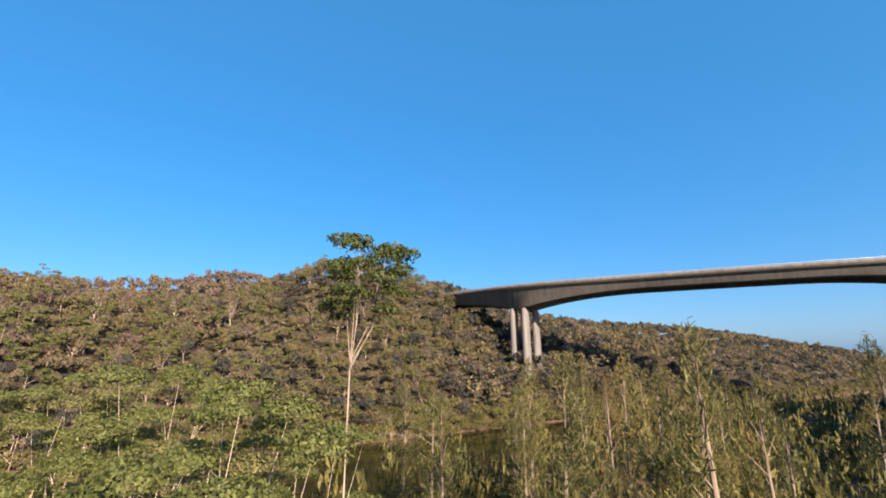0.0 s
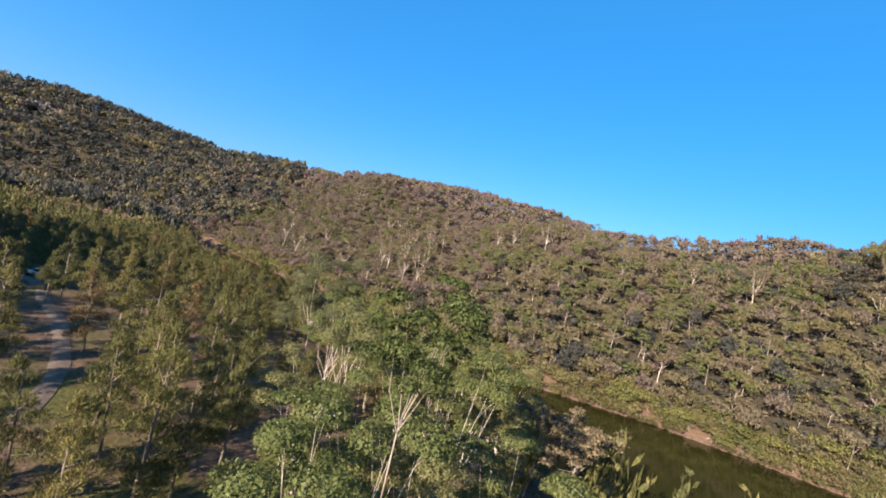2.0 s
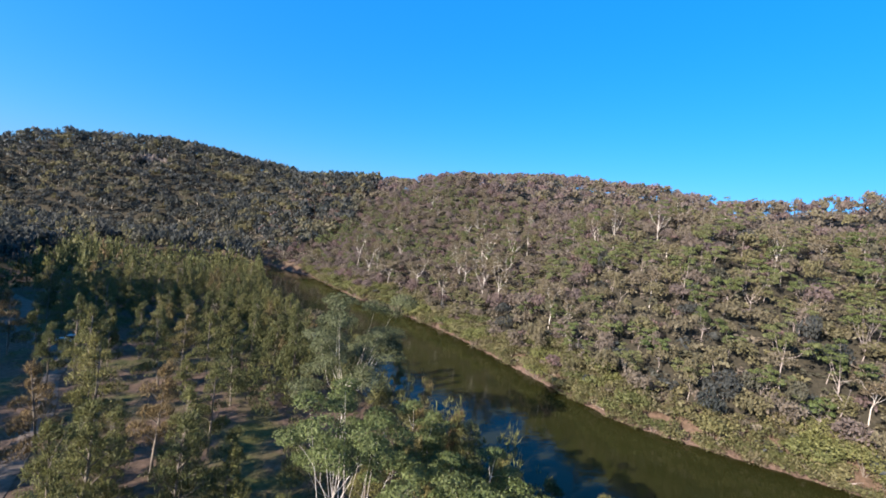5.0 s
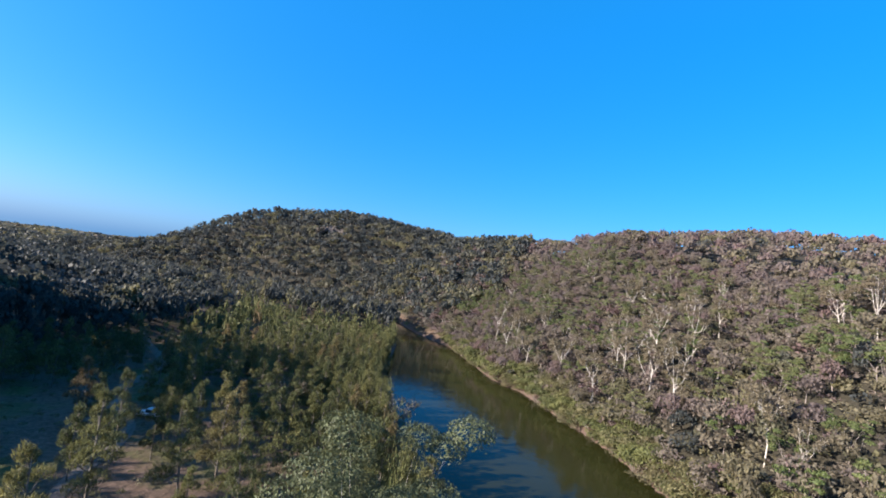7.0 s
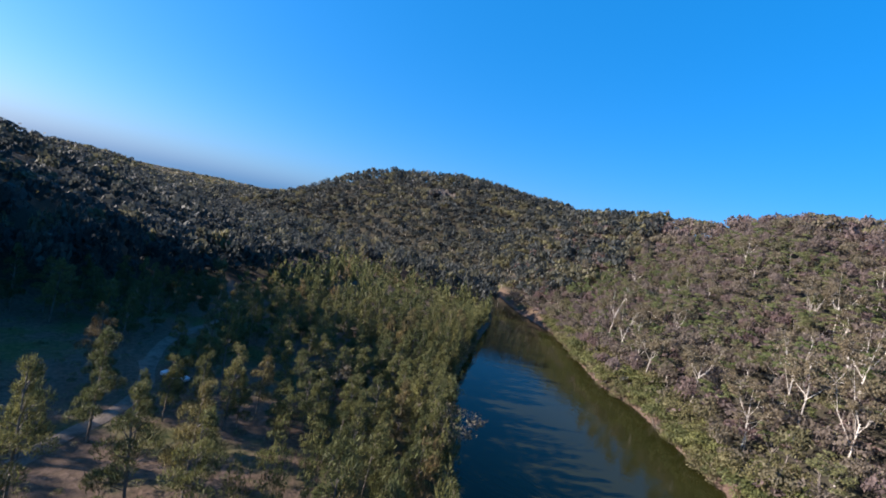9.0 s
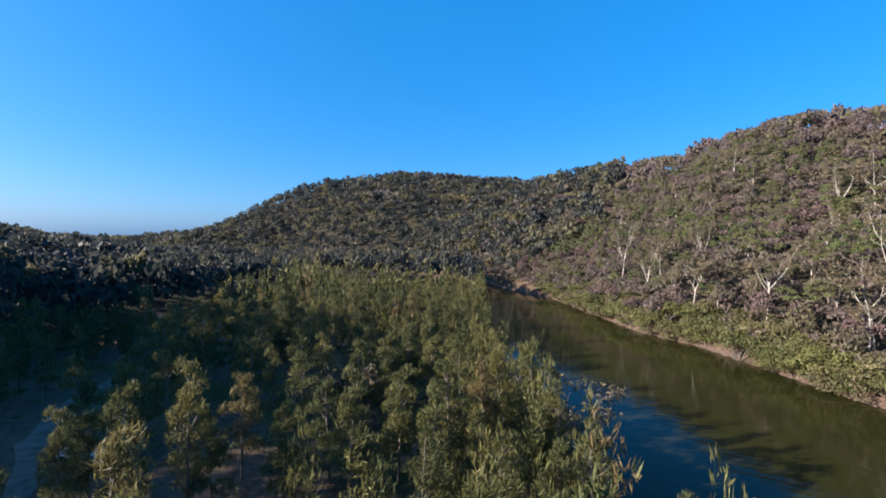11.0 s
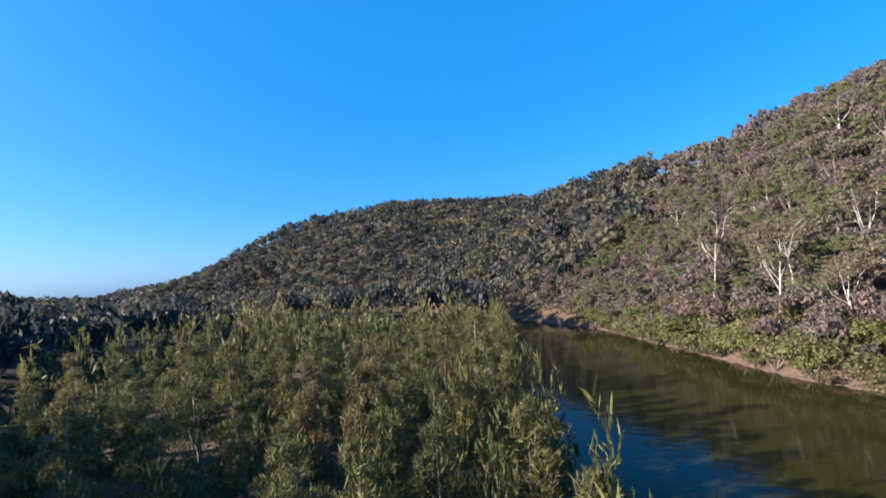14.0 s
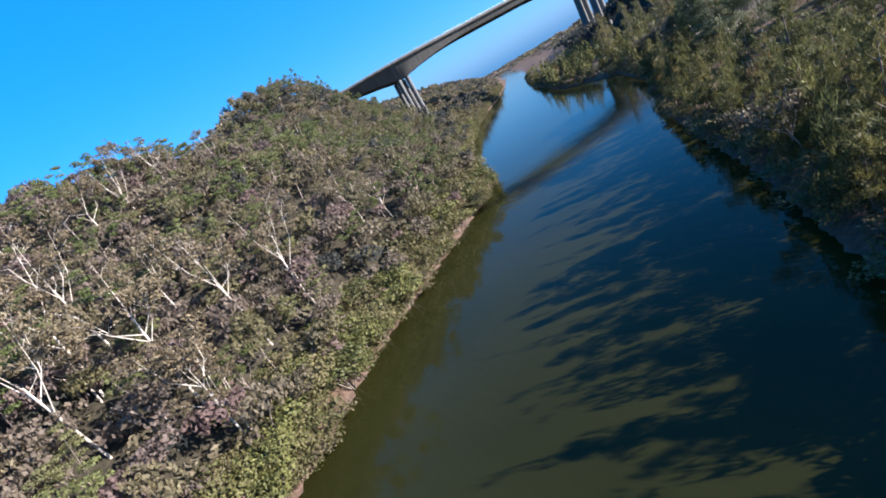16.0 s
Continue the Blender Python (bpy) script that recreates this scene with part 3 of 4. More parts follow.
def oak_places(x, y):
    ok = on_flat(x, y) & clear_of_roads(x, y, 2.8) & (span(x, y, LEFT) > 1.0)
    for gx, gy, r in GLADES:
        ok &= np.hypot(x - gx, y - gy) > r
    dense = (y > 100 + 0.1 * x) | (span(x, y, LEFT) < np.where(y < 90, 12, 20)) | (x > 15)
    return ok & (dense | (rng.random(x.shape) < 0.17)) & (np.hypot(x + 13, y - 62) > 12) & (np.hypot(x - 2, y - 22) > 12)


oaks = [she_oak(10 + k, h, w, 2800) for k, (h, w) in enumerate([(12, 3.2), (10.5, 2.9), (13, 3.1), (9, 2.6), (11.5, 3.4)])]
spots = scatter(2600, (-190, -150, 330, 310), oak_places, 4.2)
spots.sort(key=lambda p: np.hypot(p[0] + 40, p[1] - 95))
track_oaks = [she_oak(21, 15.0, 3.5, 4200, "tall olive she-oak with dense feathery needles beside the track"), she_oak(22, 14.0, 3.7, 4200, "tall olive she-oak with dense feathery needles beside the track")]
ROADSIDE = [p for p in spots[:280] if p[1] < 84 and p[0] < -8]
plant(track_oaks, ROADSIDE[::2] + [(-24, 36), (-30, 29), (-33, 47), (-36, 40), (-20, 26), (-29, 16), (-35, 13), (-23, 8), (-33, 2), (-26, 22), (-27, 43), (-32, 35), (-18, 16), (-29, 53), (-33, 23)], "tall she-oaks beside the track", (0.82, 1.1))
BY_HAND = [(-62, 79), (-76, 79), (-60, 90), (-64, 68), (-70, 87), (-66, 84), (-72, 92), (-41, 47), (-41, 68), (-37, 110), (-35, 108)]
plant(oaks, BY_HAND + [p for p in spots[:280] if p not in ROADSIDE], "she-oaks on the river flat", (0.75, 1.05))
bank_oaks = scatter(560, (-95, 40, 20, 240), lambda x, y: on_flat(x, y) & (span(x, y, LEFT) > 1.0) & (span(x, y, LEFT) < 26) & clear_of_roads(x, y) & (np.hypot(x + 13, y - 62) > 12) & (np.hypot(x + 9, y - 38) > 8), 4.2)
REST_OAKS = spots[280:] + bank_oaks + scatter(500, (-700, 225, -185, 345), oak_places, 6.0)

# the gums on the near bank
near_gums = [gum(31, 22, 5.8, 18000, 0.2, limbs=11, stout=0.3, puff=1.05, twigs=1), gum(32, 20, 5.2, 16000, 0.2, limbs=10, stout=0.3, puff=1.05, twigs=1), gum(33, 23, 6.2, 20000, 0.2, limbs=12, stout=0.3, puff=1.05, twigs=1)]
plant(near_gums, [(-8.5, -11.5), (1, 22), (-7, 28), (-9, 38), (-10, -4), (-4, 2), (1, 0), (-2, -7), (4, -9), (-10, 10), (6, 8), (4, 14), (8, 15)], "gums on the near bank", (0.9, 1.0))
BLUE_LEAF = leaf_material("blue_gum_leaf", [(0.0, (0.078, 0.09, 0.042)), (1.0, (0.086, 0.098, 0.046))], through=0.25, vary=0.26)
broad_gum = gum(34, 23, 8.2, 42000, 0.25, limbs=22, low=0.3, reach=(0.28, 0.98), stout=0.3, puff=1.2, twigs=1, leaf=BLUE_LEAF, label="broad eucalyptus with a large rounded blue-green crown on the river bank")
broad_gum.matrix_basis = pose(-13.5, 63, float(land(np.array([-13.5]), np.array([63.0]))[0]), 0, 0, 20)
low_gums = [gum(35, 15, 4.4, 11500, 0.26, limbs=8, stout=0.7, puff=1.2, label="small eucalyptus with a rounded crown at the water's edge")]
plant(low_gums, [(5, 34), (-1, 42), (14, 18)], "small gums at the water's edge", (0.9, 1.1))
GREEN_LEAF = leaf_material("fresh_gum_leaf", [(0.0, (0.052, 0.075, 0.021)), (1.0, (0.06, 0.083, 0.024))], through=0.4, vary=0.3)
tall = gum(36, 27.9, 1.8, 7000, 0.17, limbs=7, low=0.76, reach=(0.93, 0.995), stout=0.14, puff=1.7, bark=DEAD_BARK, leaf=GREEN_LEAF, label="tall eucalyptus with a fresh green umbrella crown above the canopy")
tall.matrix_basis = pose(-7.4, -17.0, float(land(np.array([-7.4]), np.array([-17.0]))[0]), 0, 0, 40)
tall_oaks = [she_oak(71, 25, 5.0, 3600), she_oak(72, 22, 4.8, 3300)]
plant(tall_oaks, [(0, -29), (5, -37), (-3, -42), (9, -25), (15, -33), (2, -54), (14, -16), (18, -23), (26, -12), (31, -30), (41, -20), (22, -38), (36, -6), (46, -34), (53, -20), (12, -30), (62, -32), (-2, -32), (28, -48), (70, -48), (50, -50), (40, -44), (60, -60), (34, -22), (80, -38), (86, -52), (18, -52), (48, -68), (4, -46), (76, -66), (92, -66), (58, -42), (66, -22)], "tall she-oaks on the near bank", (0.72, 0.94))
dry = bare_gum(73, 14, 4.0, 1800, 0.8, DEAD_BARK)
tagged(dry, "half-dead tree with pale dry foliage leaning over the river")
dry.matrix_basis = pose(26, 20, 1.2, 2, 5, 0)
dry_tall = bare_gum(76, 15, 3.2, 1500, 0.7, DEAD_BARK)
tagged(dry_tall, "slender half-dead tree with pale dry foliage among the gums")
dry_tall.matrix_basis = pose(16, 22, 1.8, 0, 3, 0)
for seed, x, y, tall_by, turn in ((77, 20, 21, 14.5, 40), (78, 23, 16, 14.0, 170)):
    pale = bare_gum(seed, tall_by, 4.2, 2600, 0.75, DEAD_BARK)
    tagged(pale, "half-dead tree with pale dry foliage beside the river", "tree", "half-dead trees by the river")
    pale.matrix_basis = pose(x, y, float(land(np.array([float(x)]), np.array([float(y)]))[0]) - 0.1, 0, 2, turn)
snag = bare_gum(74, 10.5, 3.0, 900, 0.7, DEAD_BARK)
tagged(snag, "half-dead grey tree at the edge of the water")
snag.matrix_basis = pose(-36, 112, 1.8, -4, 14, 0)
snag_far = bare_gum(75, 8.5, 3.2, 700, 0.7, DEAD_BARK)
tagged(snag_far, "bare grey tree standing at the edge of the she-oak grove")
snag_far.matrix_basis = pose(-61, 111, 2.2, 0, 4, 0)

# the white gums and bushes on the far bank
white = [bare_gum(41 + k, h, w, n, 0.75) for k, (h, w, n) in enumerate([(19, 5.5, 2600), (16, 4.5, 2200), (21, 6.0, 3000), (14, 4.0, 2000), (18, 5.0, 1400)])]
named = [(-22, 200), (-35, 217), (-9, 188), (11, 172), (17, 161), (23, 151), (3, 170), (20, 181), (27, 168), (36, 130), (19, 225), (-44, 236), (30, 178), (9, 182)]


def slope_places(lo, hi):
    return lambda x, y: within(x, y, EAST) & (span(x, y, RIGHT) > lo) & (span(x, y, RIGHT) < hi)


more = scatter(64, (-110, 20, 170, 310), slope_places(5, 75), 8.0)
big_white = [bare_gum(81, 22, 6.5, 2800, 0.64), bare_gum(82, 20, 7.0, 2600, 0.64), bare_gum(83, 24, 6.0, 2800, 0.62)]
plant(big_white, named, "large white gums near the far bank", (0.85, 1.08))
plant(white, more, "white gums on the far bank", (0.6, 0.95))
slope_gums = [gum(51 + k, h, w, n, 0.36, label="grey-green eucalyptus on the wooded hillside", limbs=6, low=0.35, stout=0.6, bark=DEAD_BARK) for k, (h, w, n) in enumerate([(12, 4.0, 2000), (10, 3.4, 1800), (14, 4.4, 2300), (11, 4.2, 2000)])]
plant(slope_gums, scatter(295, (-120, 10, 210, 320), slope_places(6, 80), 5.0), "gums on the hillside", (0.7, 1.15))
bushes = [bush(61 + k, h, w, 800) for k, (h, w) in enumerate([(4.0, 3.4), (3.2, 2.8), (5.0, 3.6)])]
NEAR_BANK = RIGHT[6:28]
edge = [along(NEAR_BANK, s) for s in rng.uniform(0.05, 0.85, 260)]
plant(bushes, [tuple(p + np.array((-d[1], d[0])) * (-0.5 + 8 * rng.random() ** 1.4)) for p, d in edge], "bushes on the river bank", (0.7, 1.5))


# ---- the woods beyond ----
def stock(count, kinds, long=0.2, wide=0.15, loose=0.3):
    """Small crowns for the woods: arrays of quads round the origin, each about one unit wide; a dome with lumps on it."""
    made = []
    for k in range(kinds):
        n = int(rng.integers(4, 8))
        blobs = [(0, 0, 0.62, rng.uniform(0.3, 0.4), rng.uniform(0.3, 0.4), rng.uniform(0.2, 0.3))]
        for _ in range(n):
            a, out = rng.uniform(0, 6.283), rng.uniform(0.15, 0.42)
            r = rng.uniform(0.14, 0.26)
            blobs.append((math.cos(a) * out, math.sin(a) * out, rng.uniform(0.5, 0.95 - 0.5 * out), r, r, r * 0.75))
        at, out = puffs(blobs, count, 0.75)
        co, _ = cards(at, out, long, wide, None, loose)
        made.append(co.reshape(-1, 4, 3))
    return made


def woods(name, spots, heights, widths, tones, label, kinds, mat=None, tall=1.0):
    """Many crowns in one mesh."""
    n = len(spots)
    p = np.array(spots)
    z = land(p[:, 0], p[:, 1])
    co, tone = [], []
    for k in range(n):
        c = kinds[k % len(kinds)]
        a = rng.uniform(0, 6.283)
        w, h = rng.uniform(*widths), rng.uniform(*heights)
        rot = np.array([[math.cos(a), -math.sin(a), 0], [math.sin(a), math.cos(a), 0], [0, 0, 1]])
        co.append((c.reshape(-1, 3) @ rot.T) * (w, w, h * tall) + (p[k, 0], p[k, 1], z[k]))
        mean = tones[0](*p[k]) if callable(tones[0]) else tones[0]
        tone.append(np.full(len(c), np.clip(rng.normal(mean, tones[1]), 0, 1)))
    co = np.concatenate(co)
    ob = new(name, mesh_of(name, co, np.arange(len(co)).reshape(-1, 4), mat or WOOD_LEAF, np.concatenate(tone)))
    return tagged(ob, label, "woods", kind="stuff")


def boles(name, spots, heights, mat, label):
    """Pale trunks and forks among the woods, in one mesh."""
    p = np.array(spots)
    z = land(p[:, 0], p[:, 1])
    parts = []
    for k in range(len(p)):
        h = rng.uniform(*heights)
        base = Vector((p[k, 0], p[k, 1], z[k] - 0.5))
        top = base + Vector((rng.uniform(-1, 1), rng.uniform(-1, 1), h * 0.6))
        r = h * 0.013 + 0.03
        parts.append(limb([base, top], [r, r * 0.6], 4))
        for s in (-1, 1):
            e = top + Vector((s * rng.uniform(0.5, 2.2), rng.uniform(-2, 2), h * 0.35))
            parts.append(limb([top, e], [r * 0.5, r * 0.15], 3))
    ob = new(name, mesh_of(name, *joined(parts), mat))
    return tagged(ob, label, "woods", kind="stuff")


def hill_tone(x, y):
    """Olive woods towards the bridge, browner ones upstream."""
    return 0.32 + 0.4 * min(1.0, max(0.0, (y - 55) / 150))


kinds = stock(96, 14, 0.17, 0.11, 0.85)
small_kinds = stock(120, 8, 0.125, 0.065, 0.9)
dark_kinds = stock(64, 10, 0.2, 0.13, 0.85)
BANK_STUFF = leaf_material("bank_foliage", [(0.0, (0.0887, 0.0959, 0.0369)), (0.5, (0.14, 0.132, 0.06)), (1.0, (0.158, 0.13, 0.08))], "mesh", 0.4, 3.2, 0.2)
fine_kinds = stock(420, 8, 0.09, 0.05, 0.9)
near_spots = scatter(1000, (-120, 0, 240, 330), slope_places(0.8, 105), 4.6)
woods("near_hillside_woods", near_spots, (6, 12), (4.5, 8.5), (hill_tone, 0.2), "grey-green and brownish eucalyptus woods on the lower hillside", fine_kinds)
east_spots = scatter(5600, (-140, -420, 560, 540), lambda x, y: within(x, y, EAST) & (span(x, y, RIGHT) > 4) & ((span(x, y, RIGHT) > 95) | (y < 10) | (y > 320)), 5.0)
woods("hillside_woods", east_spots, (7, 13), (5.5, 11.5), (hill_tone, 0.22), "brownish grey-green eucalyptus woods covering the hillside above the river", kinds)
boles("hillside_boles", near_spots[::6] + east_spots[::9], (6, 9), DEAD_BARK, "pale trunks among the hillside woods")
scrub = scatter(5200, (-130, -110, 300, 330), slope_places(1.5, 105), 2.4)
woods("hillside_scrub", scrub, (2.4, 6.0), (3.2, 6.4), (hill_tone, 0.25), "low olive scrub under the hillside trees", stock(48, 8, 0.2, 0.11, 0.9))
bank_scrub = []
for share in rng.uniform(0, 1, 2100):
    p, d = along(RIGHT[7:28], share)
    bare = float(fuzz(np.array([p[0] / 14]), np.array([p[1] / 14]), 21)[0]) < -0.3
    bank_scrub.append(tuple(p + np.array((-d[1], d[0])) * ((1.2 if bare else -1.7) + 9 * rng.random() ** 1.4)))
LEFT_BANK = LEFT[7:25]
bank_scrub += [tuple(p + np.array((d[1], -d[0])) * (-0.6 + 5 * rng.random())) for p, d in (along(LEFT_BANK, s) for s in rng.uniform(0, 1, 1000))]
bank_scrub += [tuple(p + np.array((-d[1], d[0])) * (-1.5 + 9 * rng.random())) for p, d in (along(RIGHT[25:31], s) for s in rng.uniform(0, 1, 900))]
woods("bank_scrub", bank_scrub, (1.8, 5.0), (2.6, 5.2), (0.45, 0.3), "yellow-green scrub along the far river bank", small_kinds, BANK_STUFF)


def rock_outcrop(x, y, turn):
    """A ledge of weathered sandstone blocks, each its own stone."""
    root = new("rock_outcrop")
    tagged(root, "weathered grey sandstone ledge showing through hilltop woods", "rock")
    base = float(land(np.array([x]), np.array([y]))[0])
    root.matrix_basis = pose(x, y, base, 0, 0, turn)
    rnd = random.Random(5)
    for k in range(12):
        bm = bmesh.new()
        bmesh.ops.create_icosphere(bm, subdivisions=2, radius=1)
        size = (rnd.uniform(2.2, 4.2), rnd.uniform(2.0, 3.2), rnd.uniform(2.4, 4.6))
        for v in bm.verts:
            q = [math.copysign(abs(c) ** 0.5, c) for c in v.co]
            v.co = [q[i] * size[i] * rnd.uniform(0.88, 1.08) for i in range(3)]
        me = bpy.data.meshes.new("boulder")
        bm.to_mesh(me)
        bm.free()
        me.materials.append(STONE)
        ob = new("boulder", me)
        ob.parent = root
        ob.location = (-18 + 3.2 * k + rnd.uniform(-1, 1), rnd.uniform(-2, 2), 3 + rnd.uniform(-1.5, 2.0) - 0.06 * (k - 6) ** 2)


STONE = bark_material("weathered_sandstone", (0.156, 0.128, 0.11), (0.0639, 0.0532, 0.0461), 0.6)
rock_outcrop(-317, 478, 28)
far_spots = scatter(5200, (-700, 290, -60, 760), lambda x, y: within(x, y, EAST) & (span(x, y, RIGHT) > 3) & (bump_at(x, y, -313, 468, 19, 9, 28) < 0.37), 5.4)
# Sidelong sun leaves this hill dim; that shade is put into the tone.
woods("far_hill_woods", far_spots, (9, 17), (7, 14), (0.13, 0.12), "eucalyptus woods on a rounded hill, darkened in tone for shade", dark_kinds)
boles("far_hill_boles", far_spots[::4], (8, 12), WHITE_BARK, "pale trunks on the wooded hill with darkened foliage")
# Toe and slope woods: the slope's shade is also put into leaf tone.
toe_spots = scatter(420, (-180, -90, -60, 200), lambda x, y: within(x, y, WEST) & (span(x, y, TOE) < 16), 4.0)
woods("toe_woods", toe_spots, (11, 17), (6, 9.5), (0.1, 0.12), "tall dark green trees, shade mixed into their tone, at the foot of the shaded slope", kinds)
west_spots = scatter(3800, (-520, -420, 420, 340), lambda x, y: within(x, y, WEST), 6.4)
woods("shaded_woods", west_spots, (9, 15), (8, 13), (0.08, 0.1), "deep green woods on a shaded slope, shade also put into their tone", dark_kinds)


def oak_stock(count, long, wide):
    made = []
    for _ in range(8):
        blobs = [(*rng.uniform(-0.2, 0.2, 2), 0.2 + 0.74 * k / 11, 0.3 * (1.12 - k / 12), 0.3 * (1.12 - k / 12), 0.08) for k in range(12)]
        at, out = puffs(blobs, count, 0.6)
        made.append((cards(at, out, long, wide, 0.0, 0.9)[0] * (1, 1, 0.75)).reshape(-1, 4, 3))
    return made


oak_kinds, far_oak_kinds = oak_stock(700, 0.095, 0.019), oak_stock(110, 0.2, 0.07)
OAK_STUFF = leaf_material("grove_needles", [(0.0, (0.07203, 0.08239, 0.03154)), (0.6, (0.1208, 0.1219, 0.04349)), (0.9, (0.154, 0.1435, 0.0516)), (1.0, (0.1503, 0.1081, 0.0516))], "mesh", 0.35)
def oak_shade_tone(x, y):
    """Brighter along the water; duller away, with the hill's shadow put into the tone."""
    return 0.55 - 0.45 * min(1.0, float(span(np.array([x]), np.array([y]), LEFT)[0]) / 45)


near_rest = [p for p in REST_OAKS if -100 < p[0] < 60 and 30 < p[1] < 215]
far_rest = [p for p in REST_OAKS if not (-100 < p[0] < 60 and 30 < p[1] < 215) and p[1] < 236]
upstream = [p for p in REST_OAKS if p[1] >= 236]
waterside = [p for p in near_rest if span(np.array([p[0]]), np.array([p[1]]), LEFT)[0] < 10]
woods("waterside_oaks", waterside, (13, 18), (4.4, 6.0), (oak_shade_tone, 0.28), "tall olive she-oaks along the water's edge", oak_kinds, OAK_STUFF)
near_rest = [p for p in near_rest if p not in waterside]
woods("she_oak_grove", near_rest, (9.5, 14), (4.0, 5.6), (oak_shade_tone, 0.28), "grove of olive she-oaks with feathery crowns", oak_kinds, OAK_STUFF)
woods("she_oak_grove", far_rest[::3] + far_rest[1::3], (10, 19), (4.6, 6.8), (0.4, 0.3), "farther grove of olive she-oaks beside the river", far_oak_kinds, OAK_STUFF)
far_kinds = stock(36, 8, 0.27, 0.21)
# Upstream and valley foliage takes the same shade-darkened low tones.
woods("upstream_woods", upstream, (12, 18), (6, 9.5), (0.12, 0.1), "gums on the river flat upstream with shade-darkened foliage", kinds)
valley = scatter(1500, (-1000, 225, -500, 470), lambda x, y: ~within(x, y, RIVER) & (~within(x, y, EAST) | (x < -690)) & (~within(x, y, WEST) | (y > 325)), 7.0)
woods("valley_woods", valley, (9, 14), (9, 13), (0.14, 0.1), "woods with shade-darkened foliage where the valley bends away", far_kinds)


def outlying(x, y):
    hillside = within(x, y, EAST) & (x > -140) & (x < 560) & (y > -420) & (y < 540)
    far_hill = within(x, y, EAST) & (x > -700) & (x < -60) & (y > 290) & (y < 760)
    shaded = within(x, y, WEST) & (x > -520) & (x < 420) & (y > -420) & (y < 340)
    known = hillside | far_hill | shaded | on_flat(x, y)
    return ~known & ~within(x, y, RIVER)


ridge_spots = scatter(2300, (-900, 40, -500, 330), lambda x, y: within(x, y, WEST) & (x < -520), 6.5)
# Haze of distance is put into the foliage as a blue-grey tone.
woods("ridge_woods", ridge_spots, (8, 12), (9, 13), (0.16, 0.12), "woods on a far ridge, distance haze put into a blue-grey tone", far_kinds)
mid_ring = scatter(5200, (-1050, -750, 900, 950), outlying, 8.0)
woods("outer_woods", mid_ring, (7, 11), (9, 15), (0.4, 0.2), "eucalyptus woods on the outer hills", far_kinds)
ring = scatter(2400, (-2000, -2000, 2000, 2000), lambda x, y: np.maximum(abs(x), abs(y)) > 850, 26.0)
woods("distant_woods", ring, (10, 18), (40, 60), (0.4, 0.2), "distant wooded ridges", far_kinds)
near_flat = scatter(2100, (-160, -60, 60, 200), lambda x, y: on_flat(x, y) & clear_of_roads(x, y, 2.5) & ((span(x, y, LEFT) < 12) | (rng.random(x.shape) < 0.6)), 1.7)
woods("flat_scrub", near_flat, (0.5, 2.0), (1.0, 2.6), (0.45, 0.3), "low green and straw-coloured scrub on the river flat", small_kinds, BANK_STUFF)


# ---- a parked pickup on the flat ----
PAINT, _n, _l, _b = material("pale_paint", 0.35)
_b.inputs["Base Color"].default_value = (0.55, 0.56, 0.57, 1)
DARK, _n, _l, _b = material("dark_glass_and_rubber", 0.3)
_b.inputs["Base Color"].default_value = (0.02, 0.02, 0.022, 1)


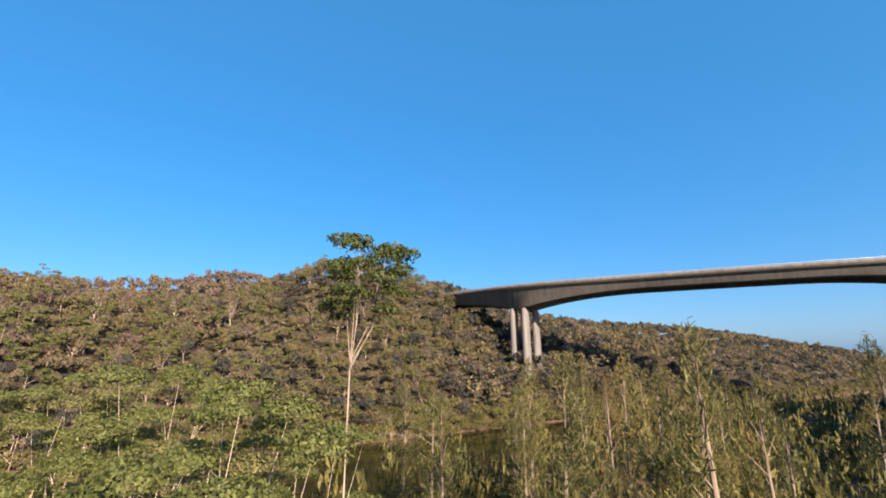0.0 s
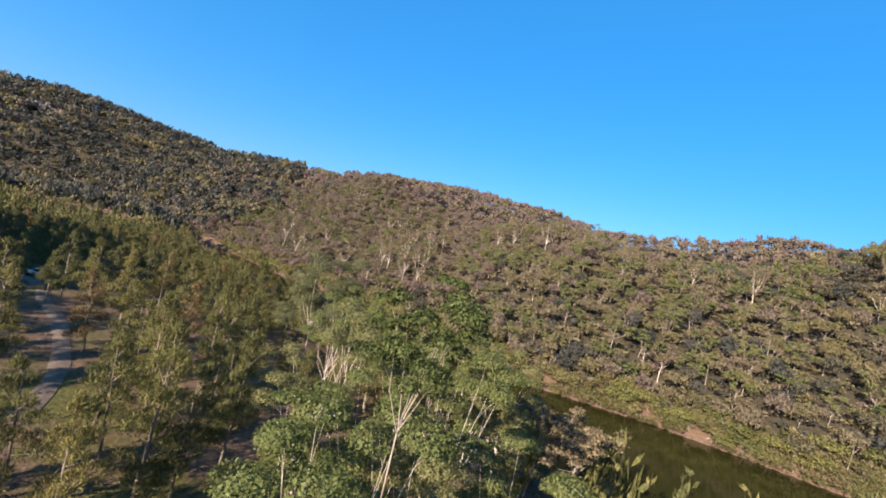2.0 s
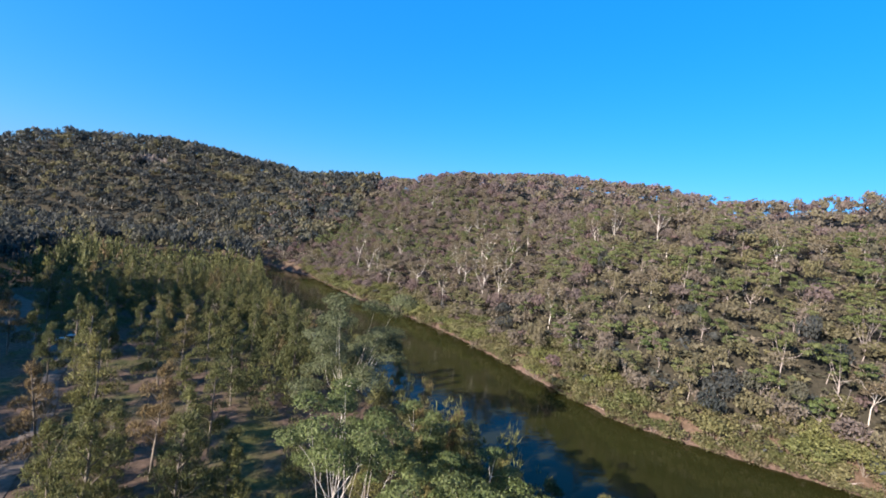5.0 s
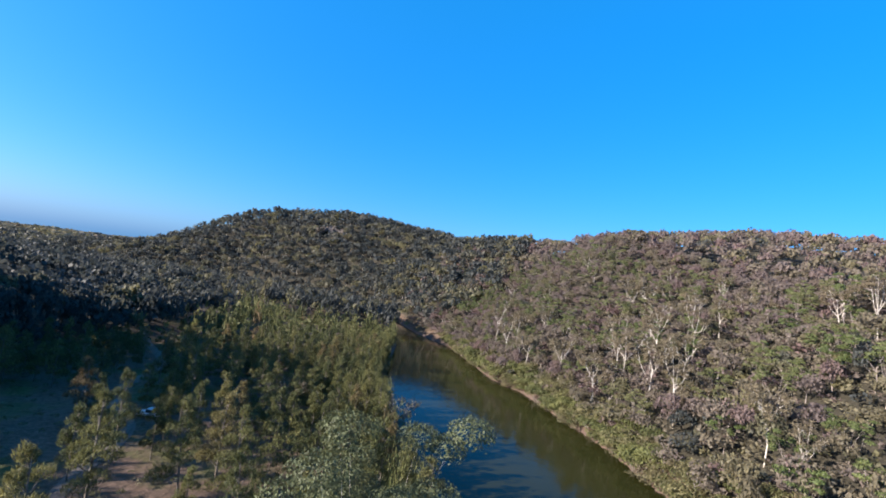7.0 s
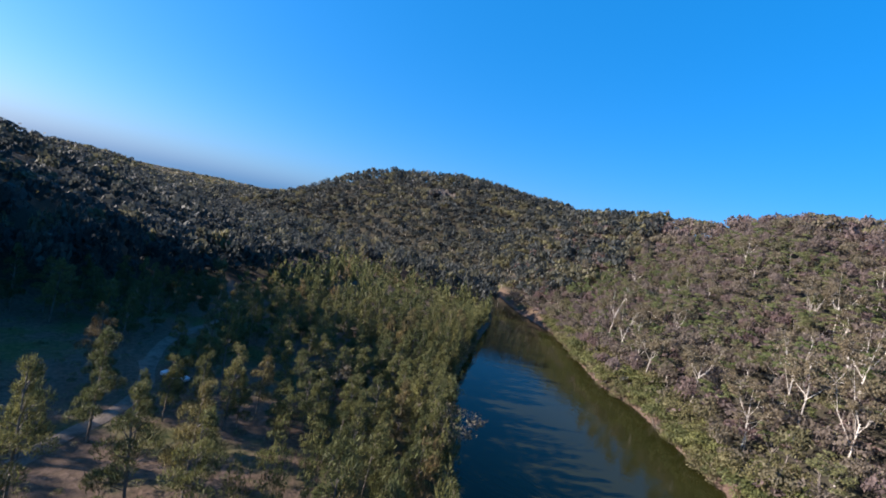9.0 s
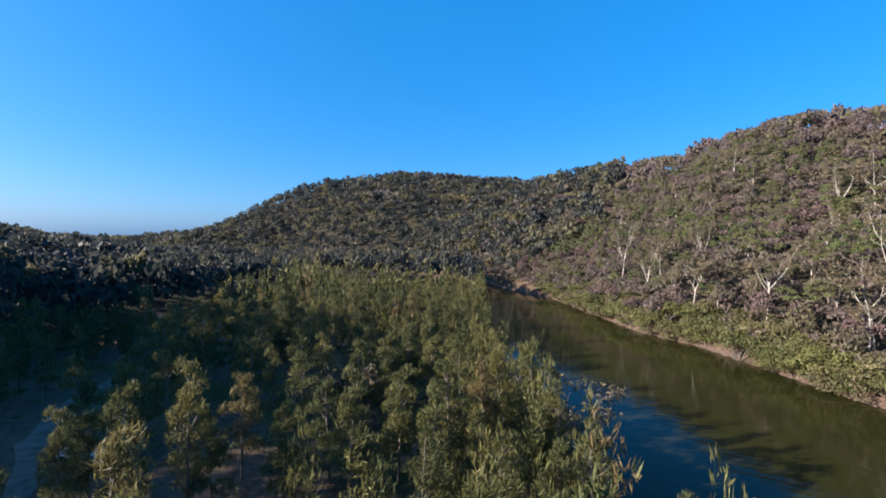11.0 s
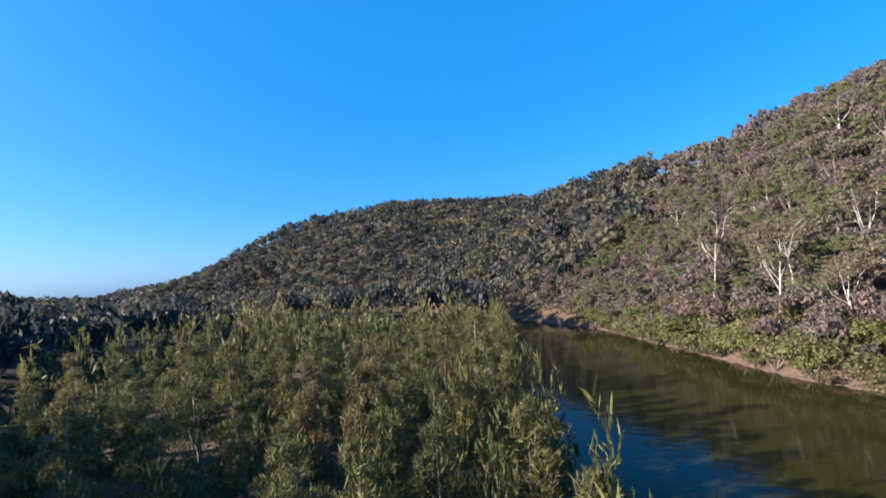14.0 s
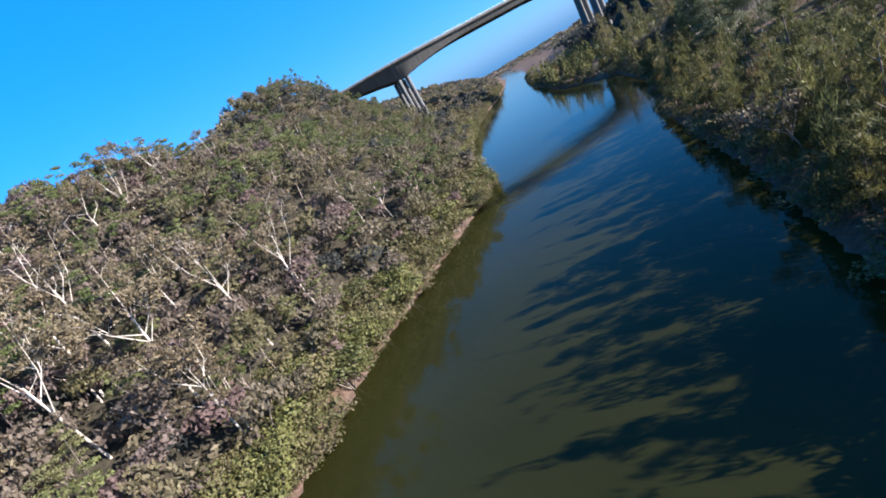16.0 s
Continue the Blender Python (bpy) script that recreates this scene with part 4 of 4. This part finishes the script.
def pickup(x, y, turn):
    root = new("pickup_truck")
    tagged(root, "small pale pickup truck with dark windows parked on the dirt", "vehicle")
    root.matrix_basis = pose(x, y, float(land(np.array([x]), np.array([y]))[0]) + 0.05, 0, 0, turn)

    def shell(profile, half, inset):
        rings = []
        for w, k in ((-half, inset), (-half + 0.1, 1.0), (half - 0.1, 1.0), (half, inset)):
            cz = sum(p[1] for p in profile) / len(profile)
            cx = sum(p[0] for p in profile) / len(profile)
            rings.append([(cx + (px - cx) * k, w, cz + (pz - cz) * k) for px, pz in profile])
        co, polys = sweep(rings)
        k = len(profile)
        caps = [(0, i, i + 1, i + 1) for i in range(1, k - 1)] + [(3 * k, 3 * k + i + 1, 3 * k + i, 3 * k + i) for i in range(1, k - 1)]
        bm = bmesh.new()
        vs = [bm.verts.new(c) for c in co]
        for q in polys:
            bm.faces.new([vs[i] for i in q])
        for q in caps:
            bm.faces.new([vs[i] for i in dict.fromkeys(q)])
        me = bpy.data.meshes.new("shell")
        bm.to_mesh(me)
        bm.free()
        return me

    def piece(name, me, mat, label=""):
        me.materials.append(mat)
        ob = new(name, me)
        ob.parent = root
        if label:
            tagged(ob, label)
        return ob

    piece("body", shell([(-2.5, 0.5), (2.4, 0.45), (2.5, 0.9), (1.2, 1.08), (-2.5, 1.05)], 0.9, 0.97), PAINT)
    piece("cabin", shell([(-0.7, 1.06), (1.2, 1.06), (0.55, 1.68), (-0.6, 1.7)], 0.82, 0.9), DARK, "dark cabin with tinted windows")
    piece("roof", shell([(-0.62, 1.69), (0.56, 1.67), (0.5, 1.75), (-0.55, 1.77)], 0.72, 0.95), PAINT)
    for wx in (-1.55, 1.5):
        for wy in (-0.82, 0.82):
            bm = bmesh.new()
            bmesh.ops.create_cone(bm, cap_ends=True, segments=16, radius1=0.36, radius2=0.36, depth=0.24)
            bmesh.ops.bevel(bm, geom=[e for e in bm.edges if abs(e.verts[0].co.z - e.verts[1].co.z) < 0.01], offset=0.05, segments=2, affect="EDGES")
            me = bpy.data.meshes.new("wheel")
            bm.to_mesh(me)
            bm.free()
            w = piece("wheel", me, DARK, "black wheel")
            w.matrix_basis = pose(wx, wy, 0.36, 90, 0, 0)


pickup(-79, 91, 20)


# ---- driftwood on the far bank ----
def fallen_log(seed, length):
    rnd = random.Random(seed)
    pts = [Vector((length * k / 5, rnd.uniform(-0.2, 0.2), 0.16 + rnd.uniform(-0.04, 0.06))) for k in range(6)]
    thick = length * 0.022 + 0.05
    parts = [limb(pts, [thick * (1 - 0.12 * k) for k in range(6)], 7)]
    for _ in range(5):
        p = pts[rnd.randint(1, 4)]
        e = p + Vector((rnd.uniform(0.5, 1.6), rnd.uniform(-1.2, 1.2), rnd.uniform(0.1, 1.0)))
        parts.append(limb([p, p.lerp(e, 0.5) + Vector((0, 0, 0.1)), e], [thick * 0.4, thick * 0.25, 0.015], 5))
    ob = new("fallen_log", mesh_of("fallen_log", *joined(parts), DEAD_BARK))
    ob.data.polygons.foreach_set("use_smooth", np.ones(len(ob.data.polygons), bool))
    return tagged(ob, "bleached fallen log with broken branches on the muddy bank", "log", "driftwood on the bank")


logs = [fallen_log(91, 6.0), fallen_log(92, 4.2), fallen_log(93, 8.0)]
for k in range(26):
    p, d = along(NEAR_BANK, float(rng.uniform(0.2, 0.8)))
    q = p + np.array((-d[1], d[0])) * rng.uniform(0.6, 1.6)
    m = pose(q[0], q[1], float(land(np.array([q[0]]), np.array([q[1]]))[0]) + 0.03, 0, 0, math.degrees(math.atan2(d[1], d[0])) + rng.uniform(-40, 40))
    if k < 3:
        logs[k].matrix_basis = m
    else:
        copy_thing(logs[k % 3], m)
